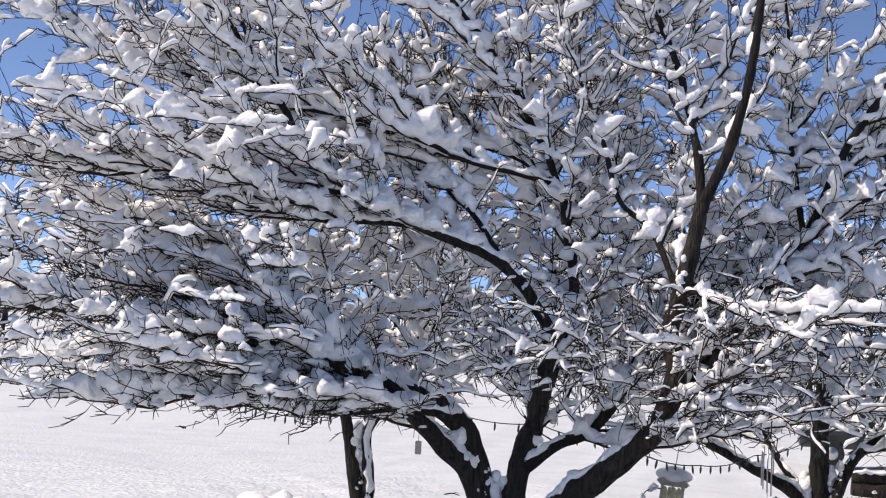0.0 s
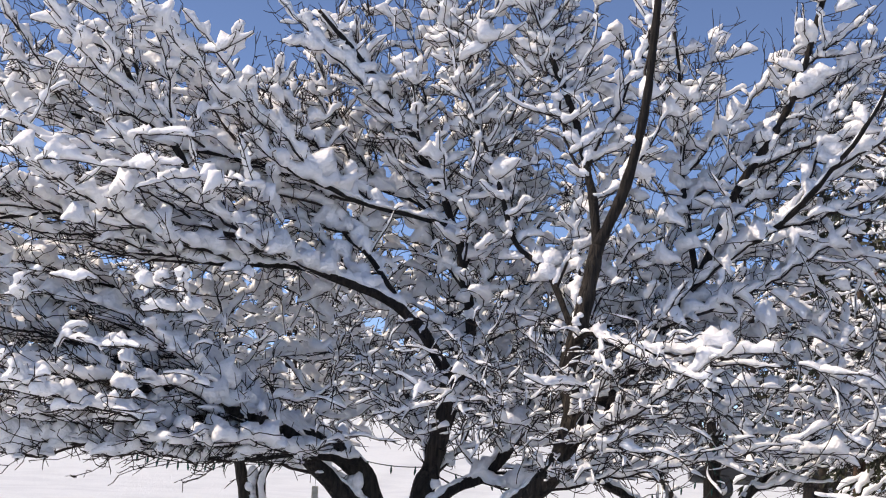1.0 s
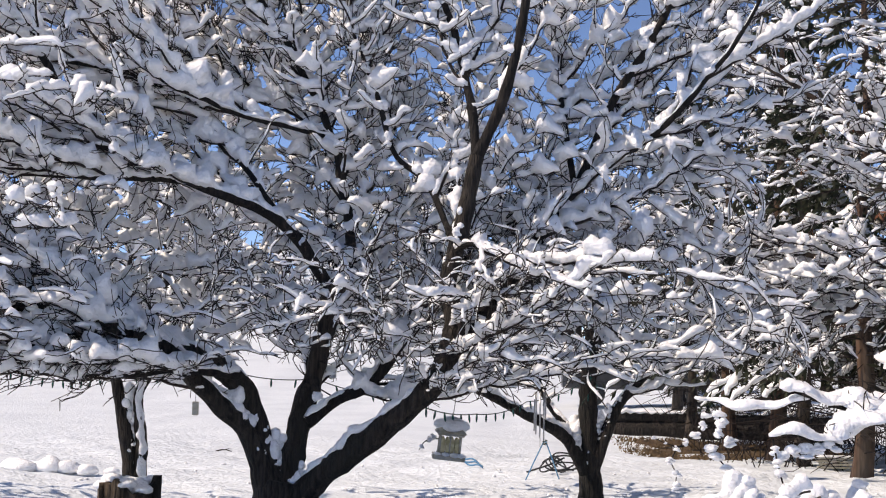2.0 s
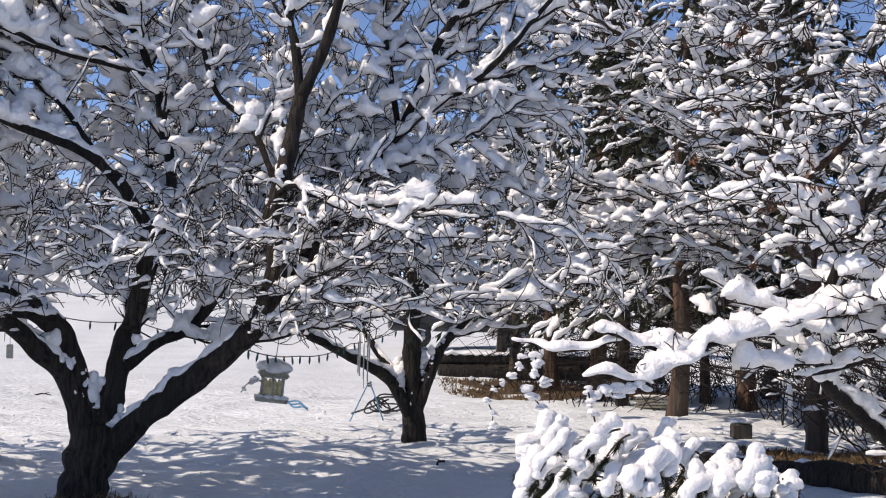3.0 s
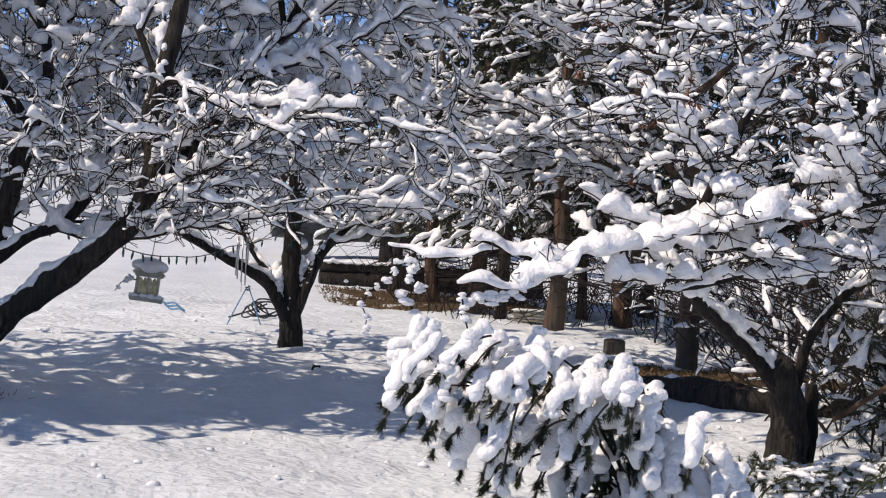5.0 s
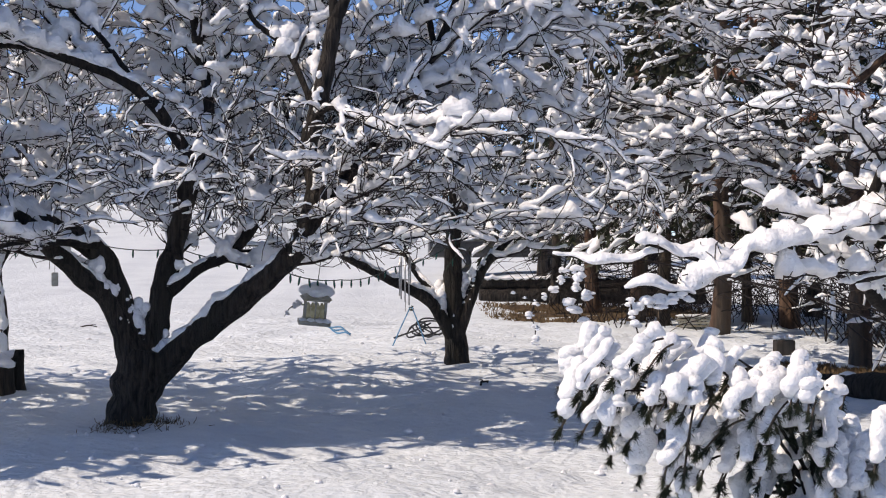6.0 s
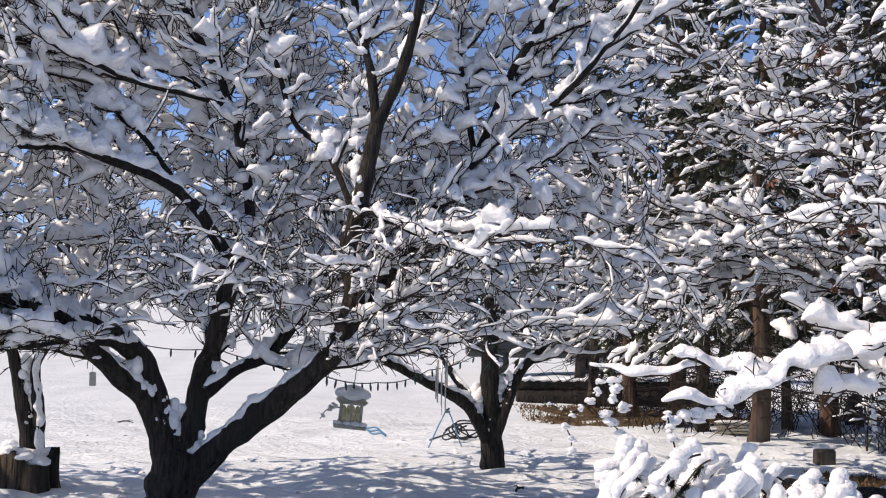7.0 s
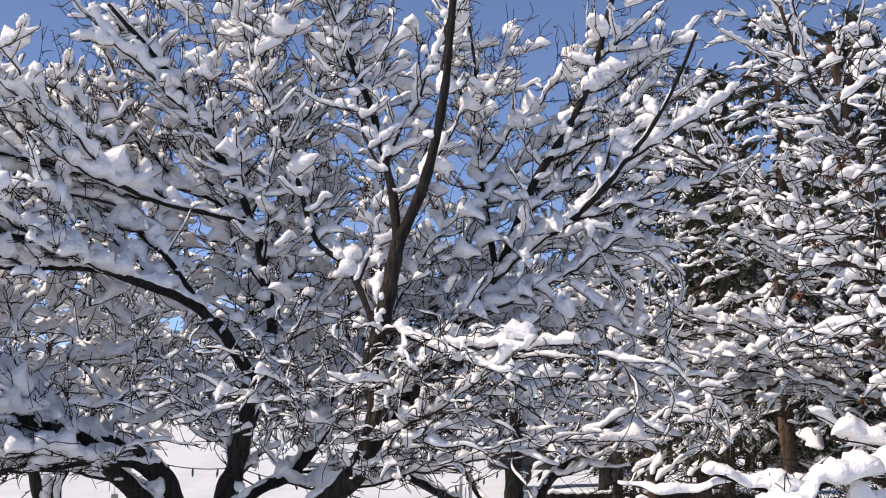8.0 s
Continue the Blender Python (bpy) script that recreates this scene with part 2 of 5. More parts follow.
class Tree:
    """A tree grown from a few main limbs; smaller branches reach out from the nearest wood to fill the crown."""

    def __init__(self, seed):
        self.rs = np.random.RandomState(seed)
        self.p, self.r, self.d = [], [], []
        self.limbs = []
        self.branches = []

    def limb(self, pts, r0, r1, snow=0.0, name="limb", wobble=0.02, kind="", sink=0.0):
        line = smooth_line(pts, 0.07)
        n = len(line)
        u = np.linspace(0, 1, n)
        line = line + np.stack([lumps(line, 5, 11 + len(self.limbs)), lumps(line, 5, 51 + len(self.limbs)), lumps(line, 5, 91)], 1) * wobble * (u * (1 - u) * 4)[:, None]
        rad = r0 + (r1 - r0) * u ** 0.85
        rad = rad * (1 + 0.06 * np.sin(u * 23 + len(self.limbs)))
        self.limbs.append((line, rad, snow, name, sink))
        t = np.gradient(line, axis=0)
        t /= np.linalg.norm(t, axis=1)[:, None]
        if kind != "bare":
            self.p.append(line[2:])
            self.r.append(rad[2:])
            self.d.append(t[2:])
        return line

    def sprout(self, lines, spacing, length, angle, centre, top, front, outward=0.45, radius=0.012, wob=0.004, snow=1.0, droop=0.0, skip=0.12, flat=None, thin=None, level=1.0):
        """Side branches along the given wood, set round it in turn, straight and leaning outwards from the crown's centre."""
        rs = self.rs
        made = []
        turn = rs.uniform(0, 6.28)
        for line, rad in lines:
            d = np.concatenate([[0], np.cumsum(np.linalg.norm(np.diff(line, axis=0), axis=1))])
            total = d[-1]
            s = skip * total + rs.uniform(0, spacing)
            while s < total * 0.98:
                i = min(int(np.searchsorted(d, s)), len(line) - 2)
                i = max(i, 1)
                s += spacing * rs.uniform(0.6, 1.4)
                p, r0 = line[i], rad[i]
                if p[2] < 1.25 or r0 > 0.1:
                    continue
                if thin and rs.rand() < thin(p[0], p[2]):
                    continue
                t = line[i + 1] - line[i - 1]
                t = t / (np.linalg.norm(t) + 1e-9)
                turn += 2.4 + rs.normal() * 0.4
                a = np.cross(t, [0.3, 0.2, 0.93])
                a /= np.linalg.norm(a) + 1e-9
                b = np.cross(a, t)
                ang = radians(angle) * rs.uniform(0.65, 1.3)
                out = p - np.array(centre)
                out /= np.linalg.norm(out) + 1e-9
                v = t * math.cos(ang) + (a * math.cos(turn) + b * math.sin(turn)) * math.sin(ang) + out * outward + np.array([0, 0, 0.08])
                if flat:
                    v[2] = v[2] * flat(p[0], p[2])
                v[2] *= level
                v /= np.linalg.norm(v)
                if v[2] > 0.92 and length > 1:
                    continue
                L = length * rs.uniform(0.5, 1.25) * (1 - 0.45 * s / total)
                for _ in range(4):
                    e = p + v * L
                    if e[2] > top(e[0]) + 0.15 or e[1] < front(e[0], e[2]) or e[2] < 1.35:
                        L *= 0.7
                if L < 0.3 * length:
                    continue
                k = max(4, int(L / 0.07) + 1)
                u = np.linspace(0, 1, k)[:, None]
                way = p + v * L * u + (out * 0.22 + np.array([0, 0, 0.05 - droop])) * L * u ** 2
                way = way + np.cumsum(rs.normal(size=(k, 3)), 0) * wob * np.minimum(1, u * 3)
                least = 0.0046 if snow else 0.0038
                ra = max(min(0.65 * r0, radius * (0.5 + 0.5 * L / length)), least)
                rr = ra + (least * 0.85 - ra) * u[:, 0]
                self.branches.append((way, rr, snow))
                made.append((way, rr))
                tt = np.gradient(way, axis=0)
                tt /= np.linalg.norm(tt, axis=1)[:, None] + 1e-9
                self.p.append(way[1:])
                self.r.append(rr[1:])
                self.d.append(tt[1:])
        return made

    def grow(self, targets, centre, top, front, spacing=(0.15, 0.15), length=(1.7, 0.6), droop=0.0, gap=0.22, snow=(1.0, 0.95), flat=None, thin=None, whips=0.0):
        """Branches on the limbs, twigs on the branches, and reaching twigs where the crown is still open."""
        wood = [(l, r) for l, r, _, nm, _ in self.limbs if nm not in ("stub", "long_limb")]
        one = self.sprout(wood, spacing[0], length[0], 44, centre, top, front, 0.45, 0.016, 0.015, snow[0], droop, 0.12, flat, thin)
        self.sprout(one + [(l, r) for l, r in wood if r[0] < 0.07], spacing[1], length[1], 74, centre, top, front, 0.1, 0.0075, 0.009, snow[1], droop, 0.12, flat, thin, 0.45)
        if whips:
            self.sprout(one, whips, 0.6, 55, centre, top, front, 0.25, 0.004, 0.022, 0.0, droop, 0.15, None, thin)
        if thin:
            targets = np.array([t for t in targets if rs_keep(self.rs, thin(t[0], t[2]))])
        P = np.vstack(self.p)
        far = np.array([((P - t) ** 2).sum(1).min() for t in targets]) > gap ** 2
        self.fill(targets[far], 0.05 + droop, 0.8, 0.6, flat=flat)

    def fill(self, targets, droop=0.05, longest=1.2, along=0.5, wob=0.006, lift=0.1, snow=1.0, flat=None):
        """Each target is reached from the wood that lies best for it, by a branch that leaves in the direction of its parent."""
        rs = self.rs
        P, R, D = np.vstack(self.p), np.concatenate(self.r), np.vstack(self.d)
        cap = len(P) + len(targets) * (int(longest / 0.07) + 4)
        NP_, NR, ND = np.zeros((cap, 3)), np.zeros(cap), np.zeros((cap, 3))
        n = len(P)
        NP_[:n], NR[:n], ND[:n] = P, R, D
        near = np.array([((P - t) ** 2).sum(1).min() for t in targets])
        for t in targets[np.argsort(near)]:
            v = t - NP_[:n]
            dist = np.sqrt((v ** 2).sum(1))
            cosine = (v * ND[:n]).sum(1) / (dist + 1e-6)
            cost = dist * (1 + along * (1 - cosine)) + np.where(cosine < 0.5, 2.0 * (0.5 - cosine), 0)
            i = int(cost.argmin())
            L = dist[i]
            if L < 0.1:
                continue
            p0, d0, r0 = NP_[i], ND[i], NR[i]
            way = v[i] / L
            L = min(L, longest)
            if flat:
                way = way * np.array([1, 1, flat(t[0], t[2])])
            goal = p0 + way * L
            c = p0 + (d0 * 0.5 + way * 0.5 + np.array([0, 0, lift])) * L * 0.5
            k = max(4, int(L / 0.07) + 1)
            u = np.linspace(0, 1, k)[:, None]
            line = (1 - u) ** 2 * p0 + 2 * u * (1 - u) * c + u ** 2 * (goal - np.array([0, 0, droop * L]))
            line = line + (np.cumsum(rs.normal(size=(k, 3)), 0) * wob) * np.minimum(1, u * 3)
            ra = max(min(0.62 * r0, 0.0055 + 0.0085 * L), 0.005)
            rad = ra + (0.0042 - ra) * u[:, 0] ** 0.9
            self.branches.append((line, rad, snow * (0.6 + 0.5 * min(L, 0.9))))
            m = k - 1
            tt = np.gradient(line, axis=0)
            tt /= np.linalg.norm(tt, axis=1)[:, None] + 1e-9
            NP_[n:n + m], NR[n:n + m], ND[n:n + m] = line[1:], rad[1:], tt[1:]
            n += m
        self.p, self.r, self.d = [NP_[:n]], [NR[:n]], [ND[:n]]

    def spurs(self, per_m=5.0, size=0.16):
        rs = self.rs
        out = []
        for line, rad, _ in self.branches:
            L = np.linalg.norm(line[-1] - line[0])
            for _ in range(rs.poisson(per_m * L)):
                i = rs.randint(1, len(line))
                t = line[i] - line[i - 1]
                t /= np.linalg.norm(t) + 1e-9
                v = t * 0.8 + rs.normal(size=3) * 0.55
                v[1] -= 0.25
                v[2] += 0.1
                v /= np.linalg.norm(v)
                s = size * rs.uniform(0.35, 1.3)
                a = line[i]
                b = a + v * s * 0.5 + rs.normal(size=3) * 0.012
                out.append((np.array([a, b, a + v * s + rs.normal(size=3) * 0.02]), np.array([0.0048, 0.0042, 0.003])))
        return out

    def build(self, label, category="tree", group="snow-laden trees", bark=None, width=0.06, cover=0.85, spur=5.0, spur_size=0.16, sides=8, step=0.045, tall=1.1,
              leaves=0, vary=None, name="tree", limb_snow=1.0):
        rs = self.rs
        root = thing(name, label, category, group)
        bark = bark or BARK
        for line, rad, snow, nm, sink in self.limbs:
            s = Soup()
            s.tube(line, rad, 26 if rad[0] > 0.1 else (14 if rad[0] > 0.05 else 8))
            v = s.v[0]
            s.v[0] = v + (v - np.vstack([np.repeat(line, (len(v) - 2) // len(line), axis=0), line[:1], line[-1:]])) * (lumps(v, 16, 5) * 0.10 + lumps(v * np.array([1, 1, 0.25]), 60, 6) * 0.06 + (lumps(v, 7, 9) * 0.12 if rad[0] > 0.15 else 0.0))[:, None]
            if rad[0] > 0.08:
                k = 26 if rad[0] > 0.1 else 14
                turn = np.tile(np.arange(k) * 2 * math.pi / k, len(line))
                core = np.repeat(line, k, axis=0)
                ridge = np.abs(np.sin(turn * 5.5 + 2.2 * lumps(core, 4, 31) + 1.6 * lumps(s.v[0][:-2], 12, 32))) ** 0.7 - 0.5
                s.v[0][:-2] += (s.v[0][:-2] - core) * (ridge * 0.075)[:, None]
            part(nm, s, bark if rad[0] > 0.07 or bark is not BARK else LIMB, root)
            if snow:
                s = Soup()
                if line[:, 2].mean() > 2.6:
                    snow = snow * limb_snow
                flat_lying = sink or line[0][2] < 1.2 or abs(line[-1][2] - line[0][2]) < 0.75 * np.linalg.norm(line[-1] - line[0])
                thick = not sink and rad[0] > 0.055 and flat_lying
                snow_on(s, line, rad * (0.95 if thick else 0.8), max(snow * 0.72, 0.62 * rad[0]) if thick else snow * (1 if sink else 0.72), rs, (1.2 if snow > 0.06 else 0.9) if sink else 1.0, 0.3 if sink else (0.95 if flat_lying else 0.45), 12, 0.026, 0.75, 3, sink or 0.12,
                        LEE if flat_lying else PLASTER, (0.4 if snow > 0.06 else 1.0) if sink else (0.85 if thick else 0.6), 0.5 if sink else 0.8)
                if not sink and line[:, 2].mean() < 2.4:
                    patchy = lumps(line, 4, 77) + 0.3
                    for _ in range(int(len(line) * 0.07 * 3)):
                        at = rs.randint(1, len(line) - 1)
                        if patchy[at] + rs.normal() * 0.08 < 0:
                            continue
                        for step_ in range(rs.randint(4, 9)):
                            i = int(np.clip(at + rs.randint(-2, 3), 1, len(line) - 2))
                            d = line[i + 1] - line[i - 1]
                            d /= np.linalg.norm(d)
                            o = np.array([0, -0.3, 1.0]) + LEE * 0.5 + rs.normal(size=3) * 0.22
                            o -= d * (o @ d)
                            o /= np.linalg.norm(o) + 1e-6
                            q = snow * rs.uniform(0.25, 0.6)
                            blob(s, line[i] + o * rad[i] * 0.86 + d * rs.uniform(-0.035, 0.035), (q * rs.uniform(0.6, 1.3), q * rs.uniform(0.6, 1.1), q * rs.uniform(0.6, 1.5)), rs, 5, 7, rs.randint(99))
                if sink and snow < 0.06:
                    s = Soup()
                    for _ in range(int(len(line) * 0.07 * 110)):
                        i = rs.randint(1, len(line))
                        q = snow * rs.uniform(0.22, 0.62)
                        blob(s, line[i] + rs.normal(size=3) * snow * 0.26, (q * rs.uniform(0.7, 1.7), q, q * rs.uniform(0.5, 1.2)), rs, 6, 8, rs.randint(900))
                part("snow_cap", s, SNOW, root, "lumpy fresh snow lying along the limb", "stuff")
        # snow lodged in the forks
        thick = [(l, r) for l, r, _, nm, k in self.limbs if r[0] > 0.05 and nm in ("limb", "trunk")]
        lodged = Soup()
        for i, (la, ra) in enumerate(thick):
            for lb, rb in thick[i + 1:]:
                for k in range(0, len(la), 1):
                    j = int(abs(lb[:, 2] - la[k][2]).argmin())
                    room = np.linalg.norm(lb[j] - la[k]) - ra[k] - rb[j]
                    if abs(lb[j][2] - la[k][2]) > 0.05 or not -0.03 < room < 0.13 or la[k][2] > 2.2:
                        continue
                    for _ in range(5):
                        mid = (la[k] * 0.5 + lb[j] * 0.5) + rs.normal(size=3) * np.array([0.03, 0.025, 0.04])
                        q = room * 0.3 + rs.uniform(0.014, 0.04)
                        blob(lodged, mid, (q, q * 0.9, q * rs.uniform(0.8, 1.8)), rs, 6, 8, rs.randint(99))
        if lodged.v:
            part("fork_snow", lodged, SNOW, root, "ragged snow lodged in the forks", kind="stuff")
        wood, white = Soup(), Soup()
        for line, rad, load in self.branches:
            wood.tube(line, rad, 4 if rad[0] > 0.007 else 3, cap=False)
            if load <= 0:
                continue
            coarse = load > 1.3
            w = width * load * min(rs.lognormal(-0.06, 0.33), 1.35)
            if vary:
                w *= vary(line[len(line) // 2])
            if rs.rand() < 0.93:
                twig = rad[0] < 0.0085
                w *= 0.85 if twig else 1.3
                snow_on(white, line, rad, w, rs, cover + (0.0 if twig else 0.25), 0.72, sides=sides, step=step * (1.25 if coarse else 1.0), tall=tall * (1.15 if twig else 1.0), base=1.22 if twig else 1.08)
        for line, rad, snow, nm, _ in self.limbs:
            if nm == "long_limb" and snow > 0.1:
                for _ in range(int(len(line) * 0.07 * 12)):
                    a = line[rs.randint(1, len(line))] + np.array([0, -0.02, rs.uniform(0, snow * 0.7)])
                    v = np.array([-0.5, -0.6, 0.35]) + rs.normal(size=3) * 0.45
                    v *= rs.uniform(0.08, 0.2) / np.linalg.norm(v)
                    wood.tube(np.array([a, a + v * 0.5 + rs.normal(size=3) * 0.008, a + v]), [0.0042, 0.0038, 0.003], 4)
        for line, rad in self.spurs(spur, spur_size):
            wood.tube(line[::2] if len(line) > 3 else line, rad[:len(line[::2])] if len(line) > 3 else rad, 3, cap=False)
        part("twig_wood", wood, TWIG, root, "dense dark bare twigs", kind="stuff")
        if leaves:
            dead = Soup()
            for q in range(leaves):
                line, _, _ = self.branches[rs.randint(len(self.branches))]
                needle_spray(dead, line[-3:], 0.07, 14, rs, 0.5)
            part("dead_foliage", dead, RUST, root, "small tufts of rusty dead leaves", kind="stuff")
        part("branch_snow", white, SNOW, root, "thick clumps of fresh wet snow on the twigs", kind="stuff")
        return root


# ---------------------------------------------------------------- ground
def ground_height(x, y):
    far = np.clip(y - 17, 0, 80)
    left = 1 / (1 + np.exp(np.clip((x - 1.5) / 1.8, -50, 50)))
    step_up = np.clip((y - 36) / 1.6, 0, 1)
    hill = np.clip(y - 40, 0, 60)
    z = (0.010 * far + 0.007 * hill ** 2 / (1 + hill / 25)) * left + 0.02 * hill * (1 - left) + 0.5 * step_up * step_up * (3 - 2 * step_up) * (1 - left) + 0.05 * np.sin(x * 0.5 + 1) * np.sin(y * 0.37) + 0.03 * np.sin(x * 1.3 + y * 0.9)
    z = z + 0.012 * np.sin(x * 4.1 + 1.7 * np.sin(y * 2.3)) + 0.010 * np.sin(y * 5.7 + 1.3 * np.sin(x * 3.1 + y))
    p = np.stack([np.ravel(x) * np.ones(np.size(z)), np.ravel(y) * np.ones(np.size(z)), np.zeros(np.size(z))], 1) if np.size(z) > 1 else np.array([[float(x), float(y), 0]])
    near = np.exp(-np.clip(np.abs(p[:, 1] - 16) - 12, 0, 100))
    z = z + ((lumps(p, 6, 21) * 0.03 + lumps(p, 14, 22) * 0.016 + lumps(p, 2.2, 23) * 0.045) * near).reshape(np.shape(z))
    return z


def ground_at(x, y):
    return float(np.ravel(ground_height(np.array([x, x]), np.array([y, y])))[0])


def spread(lo, hi, step, reach):
    inner = np.arange(lo, hi + 1e-6, step)
    out = step * 1.35 ** np.arange(1, 40)
    out = np.cumsum(out)
    out = out[out < reach]
    return np.concatenate([lo - out[::-1], inner, hi + out])


gx, gy = spread(-9, 8, 0.09, 1500), spread(7, 27, 0.09, 1500)
GX, GY = np.meshgrid(gx, gy)
GZ = ground_height(GX, GY)
ground_soup = Soup()
ny, nx = GX.shape
ii = (np.arange(ny - 1)[:, None] * nx + np.arange(nx - 1)[None]).ravel()
ground_soup.add(np.stack([GX, GY, GZ], -1).reshape(-1, 3), np.stack([ii, ii + 1, ii + nx + 1, ii + nx], -1))
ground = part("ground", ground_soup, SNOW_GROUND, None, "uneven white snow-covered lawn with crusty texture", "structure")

# ---------------------------------------------------------------- the large tree
apple = Tree(11)
apple.limb([(-2.35, 12.54, -0.12), (-2.31, 12.54, 0.06), (-2.24, 12.54, 0.40), (-2.19, 12.54, 0.66)], 0.225, 0.185, 0, "trunk", 0.01, "bare")
apple.limb([(-2.24, 12.5, 0.45), (-2.43, 12.4, 1.01), (-2.7, 12.2, 1.33), (-2.85, 12.0, 1.54), (-3.02, 11.7, 1.77), (-3.6, 11.2, 2.0), (-4.4, 10.8, 2.1)], 0.105, 0.03, 0.06)
apple.limb([(-2.20, 12.52, 0.50), (-2.36, 12.5, 1.05), (-2.52, 12.4, 1.46), (-2.78, 12.3, 1.66), (-3.13, 12.1, 1.82), (-3.6, 11.8, 2.0), (-4.6, 11.6, 2.35), (-5.6, 11.5, 2.6)], 0.115, 0.03, 0.07)
apple.limb([(-2.51, 12.2, 1.54), (-2.91, 11.8, 1.59), (-3.23, 11.5, 1.53), (-3.6, 11.2, 1.6), (-4.3, 10.9, 1.62)], 0.04, 0.02, 0.08)
apple.limb([(-2.17, 12.54, 0.45), (-2.02, 12.6, 1.24), (-1.94, 12.7, 1.53), (-1.88, 12.7, 1.83), (-1.8, 12.6, 2.35)], 0.12, 0.065, 0.05)
apple.limb([(-1.8, 12.6, 2.3), (-2.24, 12.4, 2.87), (-3.15, 12.1, 3.23), (-3.89, 11.9, 3.7), (-4.14, 11.8, 4.13), (-4.45, 11.7, 4.55), (-4.8, 11.6, 5.2)], 0.055, 0.02, 0.05)
apple.limb([(-1.9, 12.7, 1.66), (-1.68, 12.9, 2.6), (-1.76, 13.0, 3.21), (-1.88, 13.0, 3.69), (-2.27, 12.9, 4.47), (-2.68, 12.8, 5.07), (-3.15, 12.6, 5.6)], 0.06, 0.018, 0.05)
apple.limb([(-1.88, 13.0, 3.67), (-2.55, 12.6, 3.81), (-3.2, 12.2, 3.98), (-4.0, 12.0, 4.1), (-5.2, 11.8, 4.5), (-6.2, 11.7, 4.9)], 0.026, 0.011, 0.06, wobble=0.06)
apple.limb([(-2.12, 12.54, 0.42), (-1.71, 12.4, 0.8), (-1.37, 12.3, 1.06), (-1.08, 12.2, 1.27), (-0.82, 12.1, 1.54), (-0.69, 12.1, 1.96), (-0.76, 12.2, 2.34), (-0.66, 12.3, 2.82), (-0.55, 12.4, 3.44)], 0.125, 0.062, 0.07)
apple.limb([(-0.56, 12.4, 3.40), (-0.26, 12.4, 4.17), (-0.14, 12.4, 4.92), (-0.05, 12.4, 6.0)], 0.052, 0.028, 0.035)
apple.limb([(-0.55, 12.4, 3.40), (-0.63, 12.6, 4.01), (-0.82, 12.8, 4.71), (-1.04, 12.9, 5.25), (-1.3, 13.0, 6.0)], 0.045, 0.022, 0.04)
apple.limb([(-0.74, 12.1, 1.77), (-0.52, 12.4, 2.01), (-0.24, 12.8, 2.42), (0.06, 13.1, 2.97), (0.37, 13.3, 3.38), (0.64, 13.4, 4.05), (1.01, 13.4, 4.69), (1.24, 13.5, 5.26), (1.5, 13.5, 6.2)], 0.065, 0.022, 0.04)
apple.limb([(0.42, 13.4, 3.45), (1.04, 13.2, 3.8), (1.49, 13.0, 4.29), (1.84, 12.9, 4.79), (2.1, 12.8, 5.4)], 0.04, 0.014, 0.05)
apple.limb([(0.30, 13.3, 3.35), (0.17, 13.6, 4.3), (0.17, 13.7, 4.86), (0.07, 13.8, 5.8)], 0.03, 0.012, 0.03)
apple.limb([(-0.72, 12.25, 2.6), (-0.54, 11.9, 2.66), (-0.13, 11.6, 2.53), (0.22, 11.3, 2.32), (0.47, 11.0, 2.13)], 0.03, 0.012, 0.032)
apple.limb([(-1.96, 12.5, 1.15), (-1.71, 12.7, 1.36), (-1.48, 12.9, 1.49), (-1.25, 13.0, 1.78), (-0.9, 13.4, 2.4), (-0.4, 13.8, 3.0)], 0.06, 0.02, 0.04)
apple.limb([(-0.72, 12.3, 2.67), (-0.97, 12.6, 3.21), (-1.28, 12.7, 3.52), (-1.5, 12.8, 4.14), (-1.72, 12.9, 4.78), (-2.0, 13.0, 5.6)], 0.032, 0.013, 0.04)
apple.limb([(-2.9, 12.2, 3.15), (-3.8, 11.5, 3.15), (-4.6, 11.3, 3.4), (-5.4, 10.9, 3.35), (-6.6, 10.7, 3.6)], 0.024, 0.01, 0.07, wobble=0.06)
apple.limb([(-1.9, 13.0, 3.7), (-3.0, 13.4, 4.3), (-4.2, 13.5, 4.7), (-5.2, 13.4, 5.0)], 0.026, 0.01, 0.05, wobble=0.04)
apple.limb([(-2.2, 12.4, 2.85), (-2.7, 12.6, 3.5), (-3.3, 12.7, 4.2), (-3.6, 12.9, 4.75)], 0.032, 0.012, 0.05, wobble=0.04)
apple.limb([(-3.4, 12.05, 3.4), (-4.4, 12.3, 3.9), (-5.4, 12.4, 4.5), (-6.2, 12.4, 5.0)], 0.026, 0.01, 0.05, wobble=0.05)
apple.limb([(-4.3, 10.85, 2.1), (-5.2, 10.4, 2.25), (-6.2, 10.2, 2.2), (-7.2, 10.2, 2.4)], 0.026, 0.01, 0.08, wobble=0.05)
apple.limb([(-3.0, 12.15, 1.75), (-3.9, 12.3, 2.4), (-5.0, 12.6, 3.1), (-6.2, 12.8, 3.7)], 0.036, 0.012, 0.06, wobble=0.05)


def crown_top(x):
    return np.interp(x, [-8.5, -7, -6, -5, -4.4, -3.9, -3.3, -2.6, -1, 0, 0.2, 0.5, 1.2, 2.4], [4.2, 4.8, 5.3, 5.6, 5.2, 4.75, 5.5, 6.2, 6.6, 6.4, 5.2, 5.6, 6.2, 5.2])


